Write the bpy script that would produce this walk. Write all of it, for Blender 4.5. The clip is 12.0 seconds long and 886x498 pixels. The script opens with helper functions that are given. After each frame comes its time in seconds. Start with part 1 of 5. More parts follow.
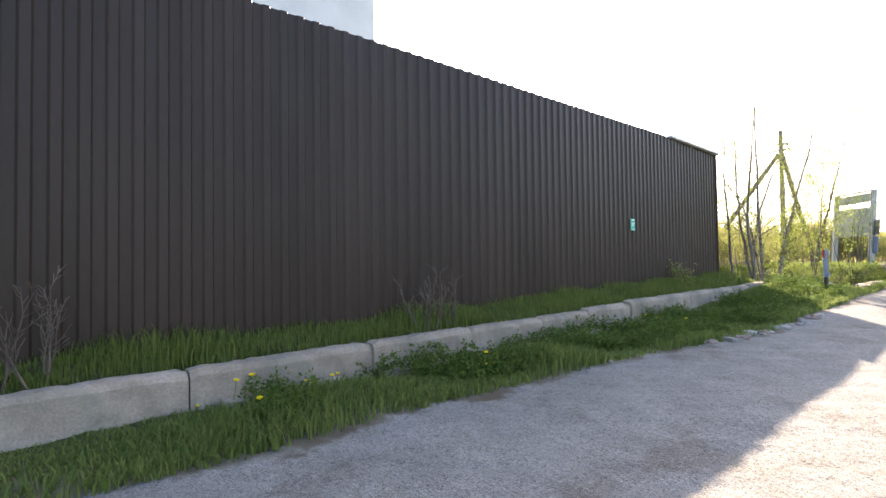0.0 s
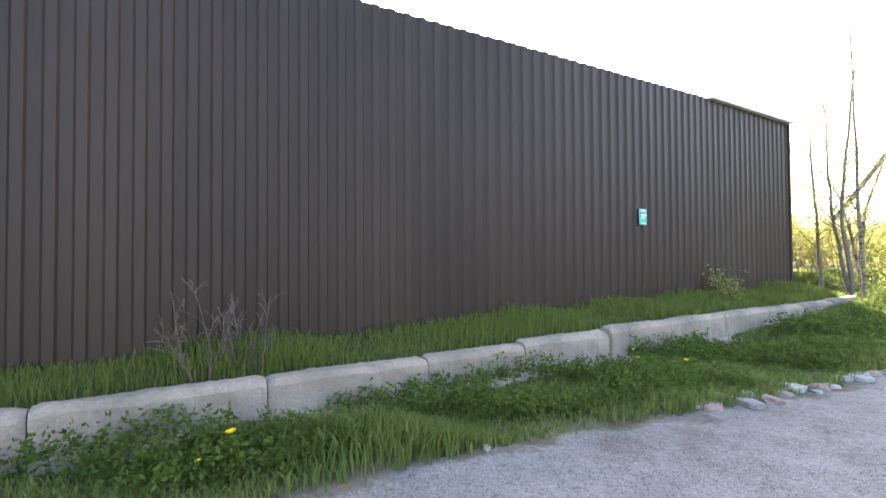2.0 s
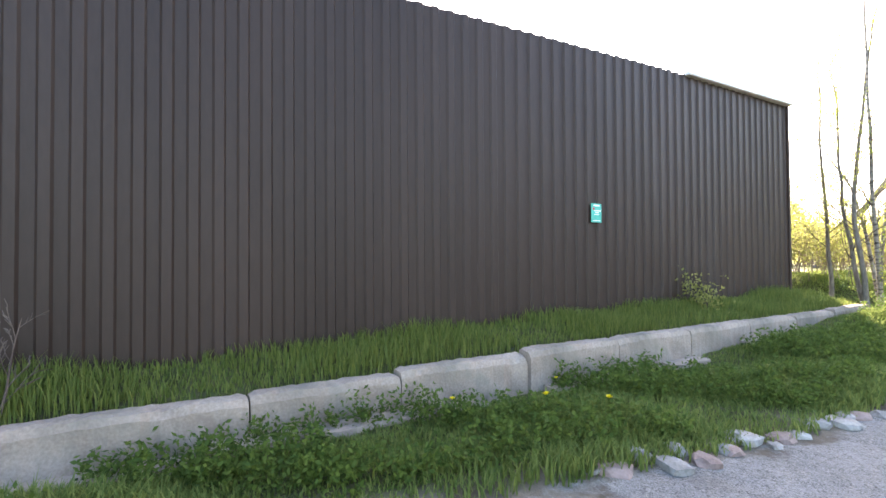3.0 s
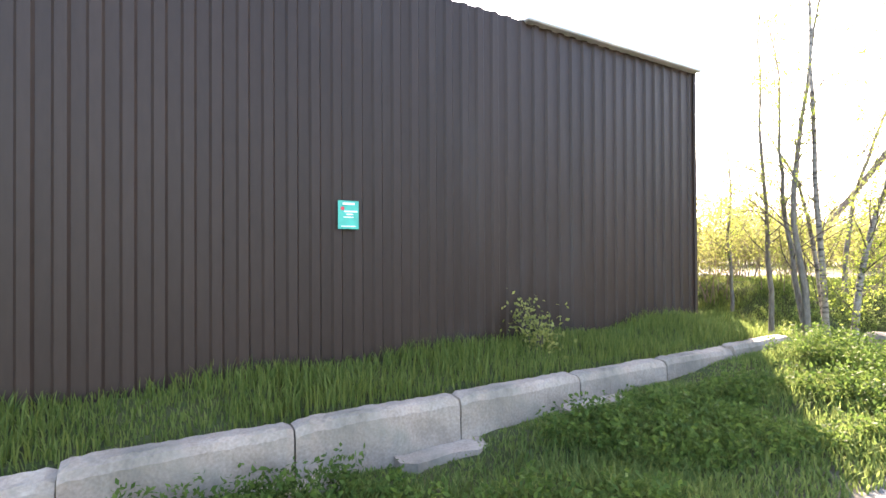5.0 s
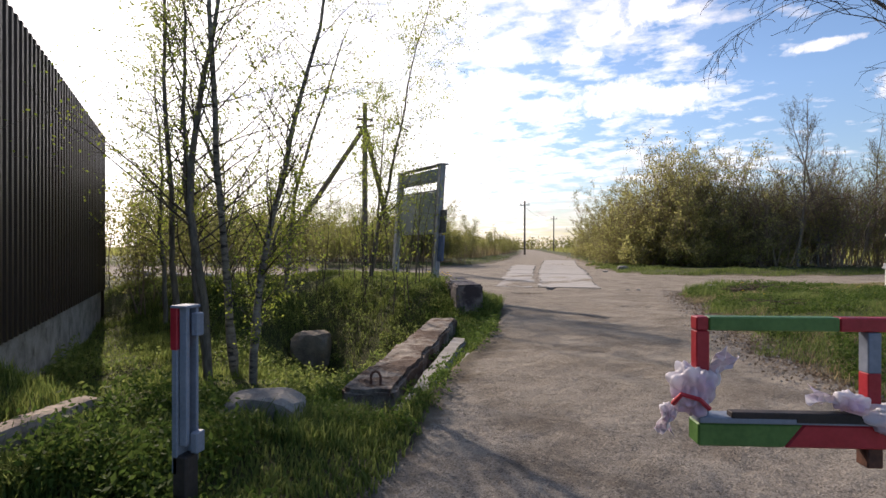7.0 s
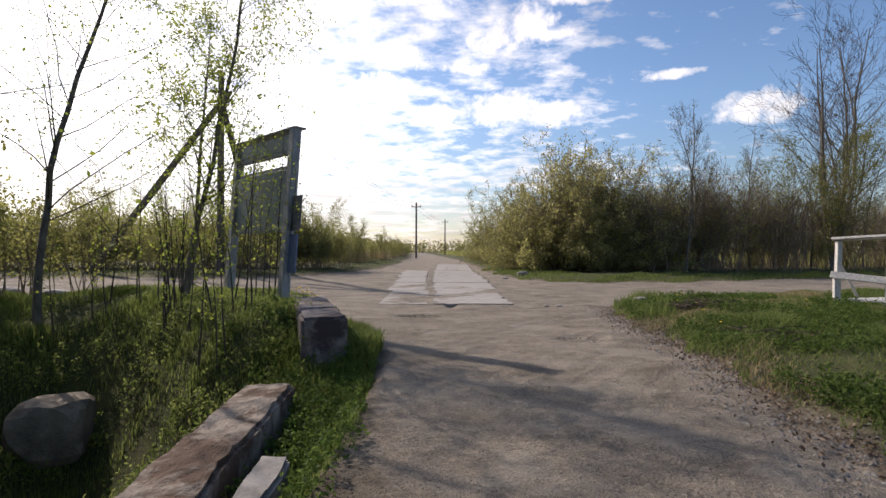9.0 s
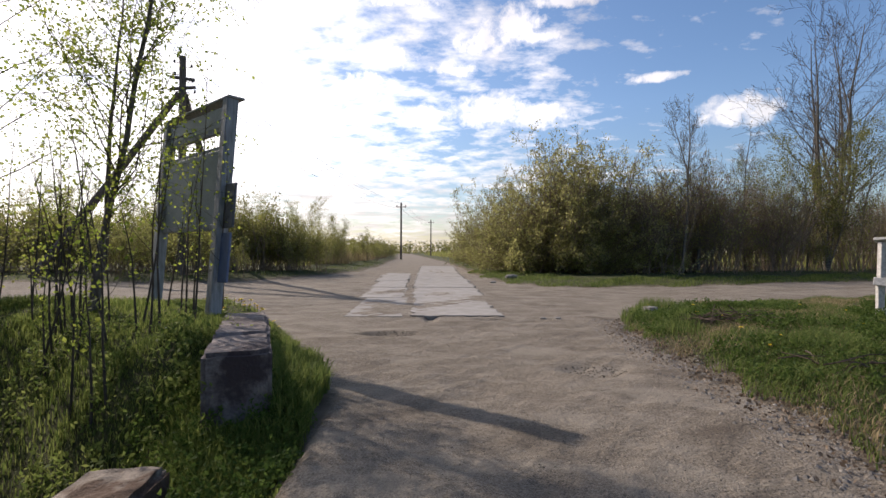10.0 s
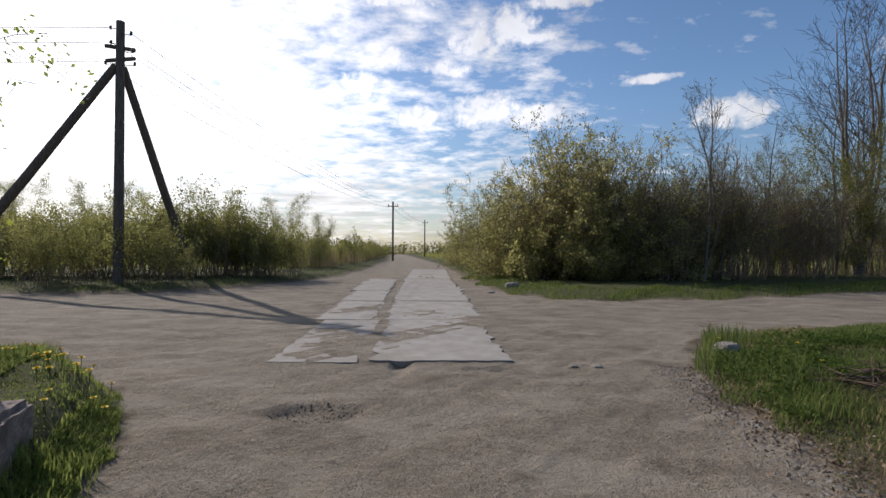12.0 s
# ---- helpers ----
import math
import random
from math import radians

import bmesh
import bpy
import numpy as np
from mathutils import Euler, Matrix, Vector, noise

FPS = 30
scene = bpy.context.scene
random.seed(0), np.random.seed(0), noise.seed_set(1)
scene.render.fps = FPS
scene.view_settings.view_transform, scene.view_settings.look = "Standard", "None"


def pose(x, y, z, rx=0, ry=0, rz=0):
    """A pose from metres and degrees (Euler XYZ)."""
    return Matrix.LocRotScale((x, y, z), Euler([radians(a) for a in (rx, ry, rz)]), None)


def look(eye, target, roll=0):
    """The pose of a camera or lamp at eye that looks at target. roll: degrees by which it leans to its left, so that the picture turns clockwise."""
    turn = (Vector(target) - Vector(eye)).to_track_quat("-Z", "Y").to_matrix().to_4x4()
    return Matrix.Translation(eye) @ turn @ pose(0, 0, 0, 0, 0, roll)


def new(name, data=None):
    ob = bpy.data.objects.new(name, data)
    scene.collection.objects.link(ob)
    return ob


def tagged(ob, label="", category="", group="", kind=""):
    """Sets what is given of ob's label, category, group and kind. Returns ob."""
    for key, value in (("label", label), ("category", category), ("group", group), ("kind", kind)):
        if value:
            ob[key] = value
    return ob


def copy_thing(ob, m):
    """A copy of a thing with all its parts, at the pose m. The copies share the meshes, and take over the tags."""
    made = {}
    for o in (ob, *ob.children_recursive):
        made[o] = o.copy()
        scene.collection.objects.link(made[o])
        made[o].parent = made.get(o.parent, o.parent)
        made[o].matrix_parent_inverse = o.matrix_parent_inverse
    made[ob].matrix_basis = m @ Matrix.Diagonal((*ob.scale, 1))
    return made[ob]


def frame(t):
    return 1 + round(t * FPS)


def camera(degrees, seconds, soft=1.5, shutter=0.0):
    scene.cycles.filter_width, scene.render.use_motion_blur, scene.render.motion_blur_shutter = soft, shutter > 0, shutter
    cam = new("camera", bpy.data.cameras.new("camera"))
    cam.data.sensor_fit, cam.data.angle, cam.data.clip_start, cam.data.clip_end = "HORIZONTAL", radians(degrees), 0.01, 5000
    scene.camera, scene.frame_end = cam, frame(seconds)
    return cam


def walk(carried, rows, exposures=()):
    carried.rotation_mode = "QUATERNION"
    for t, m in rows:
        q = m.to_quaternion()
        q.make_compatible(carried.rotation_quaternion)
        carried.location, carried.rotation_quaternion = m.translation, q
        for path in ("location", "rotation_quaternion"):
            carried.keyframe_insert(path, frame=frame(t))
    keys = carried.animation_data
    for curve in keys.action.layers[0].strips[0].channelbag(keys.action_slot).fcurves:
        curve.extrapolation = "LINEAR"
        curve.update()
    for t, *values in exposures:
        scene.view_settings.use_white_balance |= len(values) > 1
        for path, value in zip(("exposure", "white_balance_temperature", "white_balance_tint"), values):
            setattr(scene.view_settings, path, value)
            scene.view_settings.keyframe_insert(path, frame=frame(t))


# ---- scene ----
cam = camera(84.0, 12.0)
PATH = [
    (0, (2.438, -20.988, 0.747), (0.803, -19.837, 0.797), -0.8),
    (0.5, (2.303, -20.209, 0.753), (0.609, -19.149, 0.811), -0.8),
    (1, (2.112, -19.359, 0.811), (0.368, -18.382, 0.853), -0.6),
    (1.5, (1.928, -18.57, 0.807), (0.156, -17.643, 0.852), -0.3),
    (2, (1.714, -17.707, 0.823), (-0.089, -16.843, 0.869), -0.4),
    (2.5, (1.574, -16.91, 0.866), (-0.247, -16.083, 0.905), -0.2),
    (3, (1.297, -16.016, 0.895), (-0.539, -15.223, 0.933), -0.4),
    (5, (0.482, -12.569, 1.136), (-1.354, -11.777, 1.152), -0.3),
    (5.5, (0.47, -11.543, 1.157), (-1.077, -10.275, 1.157), 0.1),
    (6, (0.25, -10.528, 1.154), (-0.858, -8.864, 1.15), -0.0),
    (6.5, (0.017, -9.685, 1.152), (-0.692, -7.815, 1.152), 0.1),
    (7, (-0.2, -8.885, 1.145), (-0.704, -6.949, 1.14), 0.1),
    (9, (-0.548, -5.213, 1.18), (-0.619, -3.214, 1.188), 0.2),
    (9.5, (-0.517, -4.402, 1.194), (-0.541, -2.402, 1.202), 0.1),
    (10, (-0.454, -3.562, 1.209), (-0.47, -1.562, 1.221), 0.2),
    (10.5, (-0.37, -2.771, 1.269), (-0.363, -0.771, 1.28), 0.1),
    (11, (-0.323, -1.995, 1.326), (-0.315, 0.005, 1.339), 0.4),
    (11.5, (-0.24, -1.17, 1.329), (-0.23, 0.83, 1.344), 0.2),
    (12, (-0.257, -0.363, 1.338), (-0.253, 1.637, 1.352), 0.3),
]
walk(cam, [(t, look(eye, target, roll)) for t, eye, target, roll in PATH],
     exposures=((0, 2.75, 7800, 17), (1.0, 3.2, 7800, 17), (2.5, 3.5, 7900, 18), (5.0, 3.65, 7900, 20), (5.5, 2.9, 7600, 19), (6.0, 1.8, 7200, 17), (6.5, 0.95, 7150, 19),
                (7.0, 0.55, 7050, 19), (9.0, 0.3, 6900, 18), (10.5, 0.2, 6850, 17), (12.0, -0.05, 6600, 14)))

# ---------- light ----------
SUN_DIR = Vector((-0.62, 0.545, 0.556)).normalized()   # towards the sun
SUN_ELEV = math.asin(SUN_DIR.z)
world = bpy.data.worlds.new("world")
scene.world = world
world.use_nodes = True
wn, wl = world.node_tree.nodes, world.node_tree.links
wn.clear()


def wnode(kind, **kw):
    n = wn.new(kind)
    for k, v in kw.items():
        n.inputs[k].default_value = v
    return n


w_out = wn.new("ShaderNodeOutputWorld")
w_bg = wnode("ShaderNodeBackground", Strength=0.1)
sky = wn.new("ShaderNodeTexSky")
sky.sky_type = "NISHITA"
sky.sun_disc = False
sky.sun_elevation = SUN_ELEV
sky.sun_rotation = math.atan2(SUN_DIR.x, SUN_DIR.y)
sky.dust_density, sky.air_density, sky.ozone_density = 0.7, 1.0, 2.5


def wlink(n, i, v):
    if isinstance(v, (int, float)):
        n.inputs[i].default_value = v
    else:
        wl.new(v, n.inputs[i])


def wmath(op, a, b=0.0):
    n = wn.new("ShaderNodeMath"); n.operation = op
    wlink(n, 0, a); wlink(n, 1, b)
    return n.outputs[0]


def wrange(v, a, b, lo=0.0, hi=1.0, kind="LINEAR"):
    n = wn.new("ShaderNodeMapRange"); n.interpolation_type = kind
    n.inputs["From Min"].default_value, n.inputs["From Max"].default_value = a, b
    n.inputs["To Min"].default_value, n.inputs["To Max"].default_value = lo, hi
    wl.new(v, n.inputs["Value"])
    return n.outputs[0]


def wnoise(vec, scale, detail=6.0, rough=0.55):
    n = wnode("ShaderNodeTexNoise", Scale=scale, Detail=detail, Roughness=rough)
    wl.new(vec, n.inputs["Vector"])
    return n.outputs[0]


w_tc = wn.new("ShaderNodeTexCoord")
w_dir = w_tc.outputs["Generated"]
w_sep = wn.new("ShaderNodeSeparateXYZ")
wl.new(w_dir, w_sep.inputs[0])
w_az = wmath("ARCTAN2", w_sep.outputs["X"], w_sep.outputs["Y"])
w_el = wmath("ARCSINE", w_sep.outputs["Z"])
# broken cloud sheet on a flat layer above the land
w_div = wn.new("ShaderNodeVectorMath"); w_div.operation = "DIVIDE"
w_comb = wn.new("ShaderNodeCombineXYZ")
w_za = wmath("ADD", wmath("MAXIMUM", w_sep.outputs["Z"], 0.0), 0.17)
for i in range(3):
    wl.new(w_za, w_comb.inputs[i])
wl.new(w_dir, w_div.inputs[0])
wl.new(w_comb.outputs[0], w_div.inputs[1])
w_map = wn.new("ShaderNodeMapping")
w_map.inputs["Location"].default_value, w_map.inputs["Scale"].default_value = (5.3, 2.2, 0), (0.8, 1.0, 0.0)
wl.new(w_div.outputs[0], w_map.inputs["Vector"])
w_layer = w_map.outputs[0]
w_sheet = wmath("ADD", wnoise(w_layer, 8.5, 9.0, 0.60), wmath("MULTIPLY", wnoise(w_layer, 1.2, 2.0), 0.5))
# the sheet is thick towards the sun and thins out away from it
w_dot = wn.new("ShaderNodeVectorMath"); w_dot.operation = "DOT_PRODUCT"; w_dot.inputs[1].default_value = SUN_DIR[:]
wl.new(w_dir, w_dot.inputs[0])
w_sunward = w_dot.outputs["Value"]
w_low = wrange(w_el, radians(20), radians(8), 0.0, 0.12, "SMOOTHSTEP")
w_cover = wmath("ADD", wmath("ADD", w_sheet, wmath("MULTIPLY", w_sunward, 0.62)), w_low)
w_field = wrange(w_cover, 1.11, 1.38)
# single fair-weather clouds, each with a flat foot and a ragged head
w_flat = wn.new("ShaderNodeCombineXYZ")
wl.new(w_az, w_flat.inputs[0]); wl.new(w_el, w_flat.inputs[1])
w_rag = wnoise(w_flat.outputs[0], 34.0, 8.0, 0.62)
w_soft = wnoise(w_flat.outputs[0], 8.0, 4.0, 0.5)
w_puff = None
for az, el, ra, re in ((3.8, 23.0, 3.4, 1.6), (7.4, 24.4, 3.8, 2.2), (10.5, 23.4, 3.2, 0.7), (-5.9, 21.4, 2.6, 1.2), (0.8, 20.4, 2.6, 0.9), (5.0, 16.0, 4.6, 2.0), (10.8, 15.2, 3.8, 1.4),
                       (23.0, 18.2, 2.6, 0.5), (30.5, 14.0, 4.0, 1.6), (-9.4, 18.6, 2.6, 1.4), (-3.0, 15.2, 3.4, 1.4), (14.0, 26.6, 4.5, 0.8), (-5.6, 27.0, 4.5, 0.7),
                       (48.0, 17.0, 6.0, 2.4), (64.0, 23.0, 7.0, 2.6), (85.0, 18.0, 8.0, 3.0), (110.0, 25.0, 8.0, 3.5), (140.0, 20.0, 9.0, 3.0), (-160.0, 24.0, 9.0, 3.0), (-120.0, 20.0, 8.0, 3.0)):
    da = wmath("MULTIPLY", wmath("SUBTRACT", w_az, radians(az)), 1 / radians(ra))
    de = wmath("MULTIPLY", wmath("SUBTRACT", w_el, radians(el)), 1 / radians(re))
    body = wmath("SUBTRACT", 1.0, wmath("ADD", wmath("MULTIPLY", da, da), wmath("MULTIPLY", de, de)))
    w_puff = body if w_puff is None else wmath("MAXIMUM", w_puff, body)
w_puff = wmath("ADD", wmath("MAXIMUM", w_puff, -2.0), wmath("MULTIPLY", wmath("SUBTRACT", w_rag, 0.5), 4.2))
w_cumulus = wrange(w_puff, -0.25, 0.8, 0.0, 0.92)
w_factor = wmath("MAXIMUM", w_field, w_cumulus)
# pale haze and grey streaks of far cloud low over the land
w_str = wn.new("ShaderNodeMapping"); w_str.inputs["Scale"].default_value = (2.2, 26.0, 1.0)
wl.new(w_flat.outputs[0], w_str.inputs["Vector"])
w_streak = wmath("MULTIPLY", wrange(wnoise(w_str.outputs[0], 2.0, 5.0, 0.55), 0.42, 0.60), wrange(w_el, radians(12), radians(5), 0.0, 1.0, "SMOOTHSTEP"))
w_shade = wmath("MULTIPLY", wrange(w_soft, 0.35, 0.65, 0.80, 1.04), wmath("SUBTRACT", 1.0, wmath("MULTIPLY", w_streak, 0.34)))
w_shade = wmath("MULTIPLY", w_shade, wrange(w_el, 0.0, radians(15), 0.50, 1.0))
w_mix = wn.new("ShaderNodeMix"); w_mix.data_type = "RGBA"
wl.new(w_factor, w_mix.inputs["Factor"])
w_blue = wnode("ShaderNodeHueSaturation", Saturation=1.14)
wl.new(wrange(w_el, 0.0, radians(16), 0.85, 1.27), w_blue.inputs["Value"])
wl.new(sky.outputs[0], w_blue.inputs["Color"])
wl.new(w_blue.outputs[0], w_mix.inputs["A"])
# cloud colour: the sky's own light, whitened and raised
w_hsv = wnode("ShaderNodeHueSaturation", Saturation=0.16)
wl.new(wmath("MULTIPLY", w_shade, 2.15), w_hsv.inputs["Value"])
wl.new(sky.outputs[0], w_hsv.inputs["Color"])
wl.new(w_hsv.outputs[0], w_mix.inputs["B"])
wl.new(w_mix.outputs["Result"], w_bg.inputs["Color"])
wl.new(w_bg.outputs[0], w_out.inputs[0])

sun = new("sun", bpy.data.lights.new("sun", "SUN"))
sun.data.energy, sun.data.angle, sun.data.color = 4.0, radians(0.6), (1.0, 0.94, 0.84)
sun.matrix_world = look((SUN_DIR * 60)[:], (0, 0, 0))


# ---------- materials ----------
def nodes_of(m):
    m.use_nodes = True
    return m.node_tree.nodes, m.node_tree.links, m.node_tree.nodes["Principled BSDF"]


def material(name, dark, light, scale=6.0, rough=0.85, bump=0.3, fine=60.0, metal=0.0, third=None, third_scale=1.5, third_at=(0.55, 0.7), spread=(0.3, 0.7), dist=0.01, stretch=(1, 1, 1), per_object=0.0):
    """Two tones mixed by broad and fine noise, an optional third tone in patches, and a fine relief."""
    m = bpy.data.materials.new(name)
    ns, ls, b = nodes_of(m)
    tc = ns.new("ShaderNodeTexCoord")
    mp = ns.new("ShaderNodeMapping"); mp.inputs["Scale"].default_value = stretch
    ls.new(tc.outputs["Object"], mp.inputs[0])
    n1 = ns.new("ShaderNodeTexNoise"); n1.inputs["Scale"].default_value = scale; n1.inputs["Detail"].default_value = 6
    n2 = ns.new("ShaderNodeTexNoise"); n2.inputs["Scale"].default_value = fine; n2.inputs["Detail"].default_value = 3
    for n in (n1, n2):
        ls.new(mp.outputs[0], n.inputs["Vector"])
    ad = ns.new("ShaderNodeMath"); ad.operation = "MULTIPLY_ADD"; ad.inputs[1].default_value = 0.45
    ls.new(n2.outputs[0], ad.inputs[0])
    sub = ns.new("ShaderNodeMath"); sub.operation = "SUBTRACT"; sub.inputs[1].default_value = 0.22
    ls.new(n1.outputs[0], sub.inputs[0]); ls.new(sub.outputs[0], ad.inputs[2])
    rg = ns.new("ShaderNodeMapRange"); rg.inputs["From Min"].default_value, rg.inputs["From Max"].default_value = spread
    ls.new(ad.outputs[0], rg.inputs["Value"])
    mx = ns.new("ShaderNodeMix"); mx.data_type = "RGBA"
    mx.inputs["A"].default_value, mx.inputs["B"].default_value = (*dark, 1), (*light, 1)
    ls.new(rg.outputs[0], mx.inputs["Factor"])
    col = mx.outputs["Result"]
    if third:
        n3 = ns.new("ShaderNodeTexNoise"); n3.inputs["Scale"].default_value = third_scale; n3.inputs["Detail"].default_value = 7
        n3.inputs["Roughness"].default_value = 0.65
        ls.new(mp.outputs[0], n3.inputs["Vector"])
        r3 = ns.new("ShaderNodeMapRange"); r3.inputs["From Min"].default_value, r3.inputs["From Max"].default_value = third_at
        ls.new(n3.outputs[0], r3.inputs["Value"])
        m3 = ns.new("ShaderNodeMix"); m3.data_type = "RGBA"
        ls.new(r3.outputs[0], m3.inputs["Factor"]); ls.new(col, m3.inputs["A"]); m3.inputs["B"].default_value = (*third, 1)
        col = m3.outputs["Result"]
    if per_object:
        oi = ns.new("ShaderNodeObjectInfo")
        ro = ns.new("ShaderNodeMapRange"); ro.inputs["To Min"].default_value, ro.inputs["To Max"].default_value = 1 - per_object, 1 + per_object
        ls.new(oi.outputs["Random"], ro.inputs["Value"])
        hv = ns.new("ShaderNodeHueSaturation"); ls.new(ro.outputs[0], hv.inputs["Value"]); ls.new(col, hv.inputs["Color"])
        col = hv.outputs[0]
    ls.new(col, b.inputs["Base Color"])
    b.inputs["Roughness"].default_value, b.inputs["Metallic"].default_value = rough, metal
    if bump:
        bp = ns.new("ShaderNodeBump"); bp.inputs["Strength"].default_value = bump; bp.inputs["Distance"].default_value = dist
        ls.new(ad.outputs[0], bp.inputs["Height"]); ls.new(bp.outputs[0], b.inputs["Normal"])
    return m


def leaf_material(name, a, b_, through_light=0.5, rough=0.5):
    """Thin leaves: each its own tone between two, letting light through."""
    m = bpy.data.materials.new(name)
    ns, ls, b = nodes_of(m)
    ge = ns.new("ShaderNodeNewGeometry")
    oi = ns.new("ShaderNodeObjectInfo")
    mx = ns.new("ShaderNodeMix"); mx.data_type = "RGBA"
    mx.inputs["A"].default_value, mx.inputs["B"].default_value = (*a, 1), (*b_, 1)
    ls.new(ge.outputs["Random Per Island"], mx.inputs["Factor"])
    hv = ns.new("ShaderNodeHueSaturation")
    ro = ns.new("ShaderNodeMapRange"); ro.inputs["To Min"].default_value, ro.inputs["To Max"].default_value = 0.8, 1.2
    ls.new(oi.outputs["Random"], ro.inputs["Value"]); ls.new(ro.outputs[0], hv.inputs["Value"])
    ls.new(mx.outputs["Result"], hv.inputs["Color"])
    ls.new(hv.outputs[0], b.inputs["Base Color"])
    b.inputs["Roughness"].default_value = 0.65
    b.inputs["Specular IOR Level"].default_value = 0.15
    tr = ns.new("ShaderNodeBsdfTranslucent")
    br = ns.new("ShaderNodeHueSaturation"); br.inputs["Value"].default_value = 1.6; br.inputs["Saturation"].default_value = 0.92
    ls.new(hv.outputs[0], br.inputs["Color"]); ls.new(br.outputs[0], tr.inputs["Color"])
    ms = ns.new("ShaderNodeMixShader"); ms.inputs[0].default_value = through_light
    ls.new(b.outputs[0], ms.inputs[1]); ls.new(tr.outputs[0], ms.inputs[2])
    ls.new(ms.outputs[0], ns["Material Output"].inputs[0])
    return m


def plain(name, colour, rough=0.5, metal=0.0):
    return material(name, tuple(c * 0.85 for c in colour), tuple(min(1, c * 1.1) for c in colour), 9, rough, 0.08, 80, metal)


M_WALL = material("brown_profiled_steel", (0.023, 0.013, 0.009), (0.036, 0.021, 0.015), 0.8, 0.46, 0.03, 30, 0.0, third=(0.040, 0.030, 0.026), third_scale=0.9, third_at=(0.55, 0.8), stretch=(1, 1, 0.25))
M_WALL.node_tree.nodes["Principled BSDF"].inputs["Specular IOR Level"].default_value = 0.22
M_TRIM = material("pale_steel_trim", (0.45, 0.46, 0.47), (0.62, 0.63, 0.64), 3, 0.35, 0.05, 40, 0.3)
M_WHITE = material("white_render", (0.37, 0.36, 0.35), (0.43, 0.42, 0.41), 2, 0.8, 0.1, 40)
M_KERB = material("weathered_kerb_concrete", (0.185, 0.136, 0.102), (0.34, 0.265, 0.205), 3.5, 0.9, 0.5, 55, third=(0.085, 0.075, 0.055), third_scale=1.8, third_at=(0.47, 0.70), per_object=0.08)
M_CONC = material("old_concrete", (0.17, 0.155, 0.138), (0.34, 0.315, 0.285), 4.0, 0.92, 0.6, 45, third=(0.10, 0.09, 0.075), third_scale=3.0, third_at=(0.52, 0.7))
M_SLAB = material("road_slab_concrete", (0.225, 0.208, 0.188), (0.30, 0.282, 0.262), 3.6, 0.9, 0.5, 90, third=(0.205, 0.182, 0.155), third_scale=1.7, third_at=(0.46, 0.70), per_object=0.06)
M_BLOCK = material("dark_stained_block", (0.105, 0.080, 0.074), (0.28, 0.232, 0.208), 5.5, 0.9, 0.9, 45, third=(0.060, 0.040, 0.040), third_scale=2.6, third_at=(0.48, 0.62), dist=0.025)
M_BOULDER = material("brown_ditch_boulder", (0.13, 0.102, 0.076), (0.29, 0.235, 0.18), 4, 0.92, 0.6, 40)
M_MOSS = material("mossy_rusty_concrete", (0.12, 0.095, 0.075), (0.31, 0.26, 0.21), 7.0, 0.95, 1.0, 60, third=(0.080, 0.044, 0.026), third_scale=2.6, third_at=(0.46, 0.56), dist=0.03)
M_STONE = material("field_stone", (0.13, 0.118, 0.105), (0.30, 0.275, 0.245), 5, 0.9, 0.6, 45, per_object=0.15)
M_BRICK = material("broken_brick", (0.14, 0.092, 0.075), (0.25, 0.175, 0.15), 9, 0.9, 0.5, 60, per_object=0.2)
M_POLE = material("weathered_pole_wood", (0.055, 0.042, 0.034), (0.15, 0.12, 0.10), 6, 0.9, 0.5, 45, stretch=(6, 6, 0.6))
M_BOARD = material("grey_weathered_planks", (0.16, 0.165, 0.165), (0.33, 0.335, 0.34), 5, 0.85, 0.4, 50, stretch=(6, 6, 0.8))
M_PANEL = material("faded_green_grey_panel", (0.19, 0.22, 0.21), (0.29, 0.32, 0.31), 2.5, 0.7, 0.1, 40)
M_PLATE = plain("faded_blue_plate", (0.10, 0.14, 0.24), 0.5)
M_BOX = plain("dark_grey_plate", (0.07, 0.075, 0.085), 0.5)
M_WOODW = material("bleached_wood", (0.36, 0.34, 0.31), (0.60, 0.57, 0.53), 5, 0.85, 0.4, 60, stretch=(4, 4, 4))
M_METAL = material("dull_blue_grey_paint", (0.15, 0.175, 0.22), (0.25, 0.28, 0.34), 5, 0.55, 0.15, 70)
M_RED = material("chipped_red_paint", (0.34, 0.012, 0.02), (0.50, 0.03, 0.045), 7, 0.5, 0.15, 70)
M_GREEN = material("chipped_green_paint", (0.05, 0.13, 0.025), (0.10, 0.22, 0.05), 7, 0.5, 0.15, 70)
M_DARK = material("dark_tarred_steel", (0.018, 0.014, 0.013), (0.05, 0.035, 0.03), 8, 0.7, 0.2, 60)
M_RUST = material("rusty_iron", (0.07, 0.03, 0.02), (0.17, 0.07, 0.04), 12, 0.85, 0.4, 70)
M_SIGNG = plain("green_enamel", (0.0, 0.33, 0.24), 0.4)
M_SIGNW = plain("white_lettering", (0.75, 0.78, 0.76), 0.5)
M_BARK = material("grey_brown_bark", (0.08, 0.068, 0.056), (0.19, 0.165, 0.135), 9, 0.95, 0.6, 60, stretch=(3, 3, 0.7))
M_BIRCH = material("birch_bark", (0.11, 0.09, 0.07), (0.28, 0.25, 0.21), 6, 0.9, 0.4, 40, third=(0.035, 0.03, 0.026), third_scale=5, third_at=(0.52, 0.6), stretch=(1, 1, 3))
M_TWIG = material("dark_twigs", (0.045, 0.035, 0.028), (0.10, 0.078, 0.055), 5, 0.95, 0, 30)
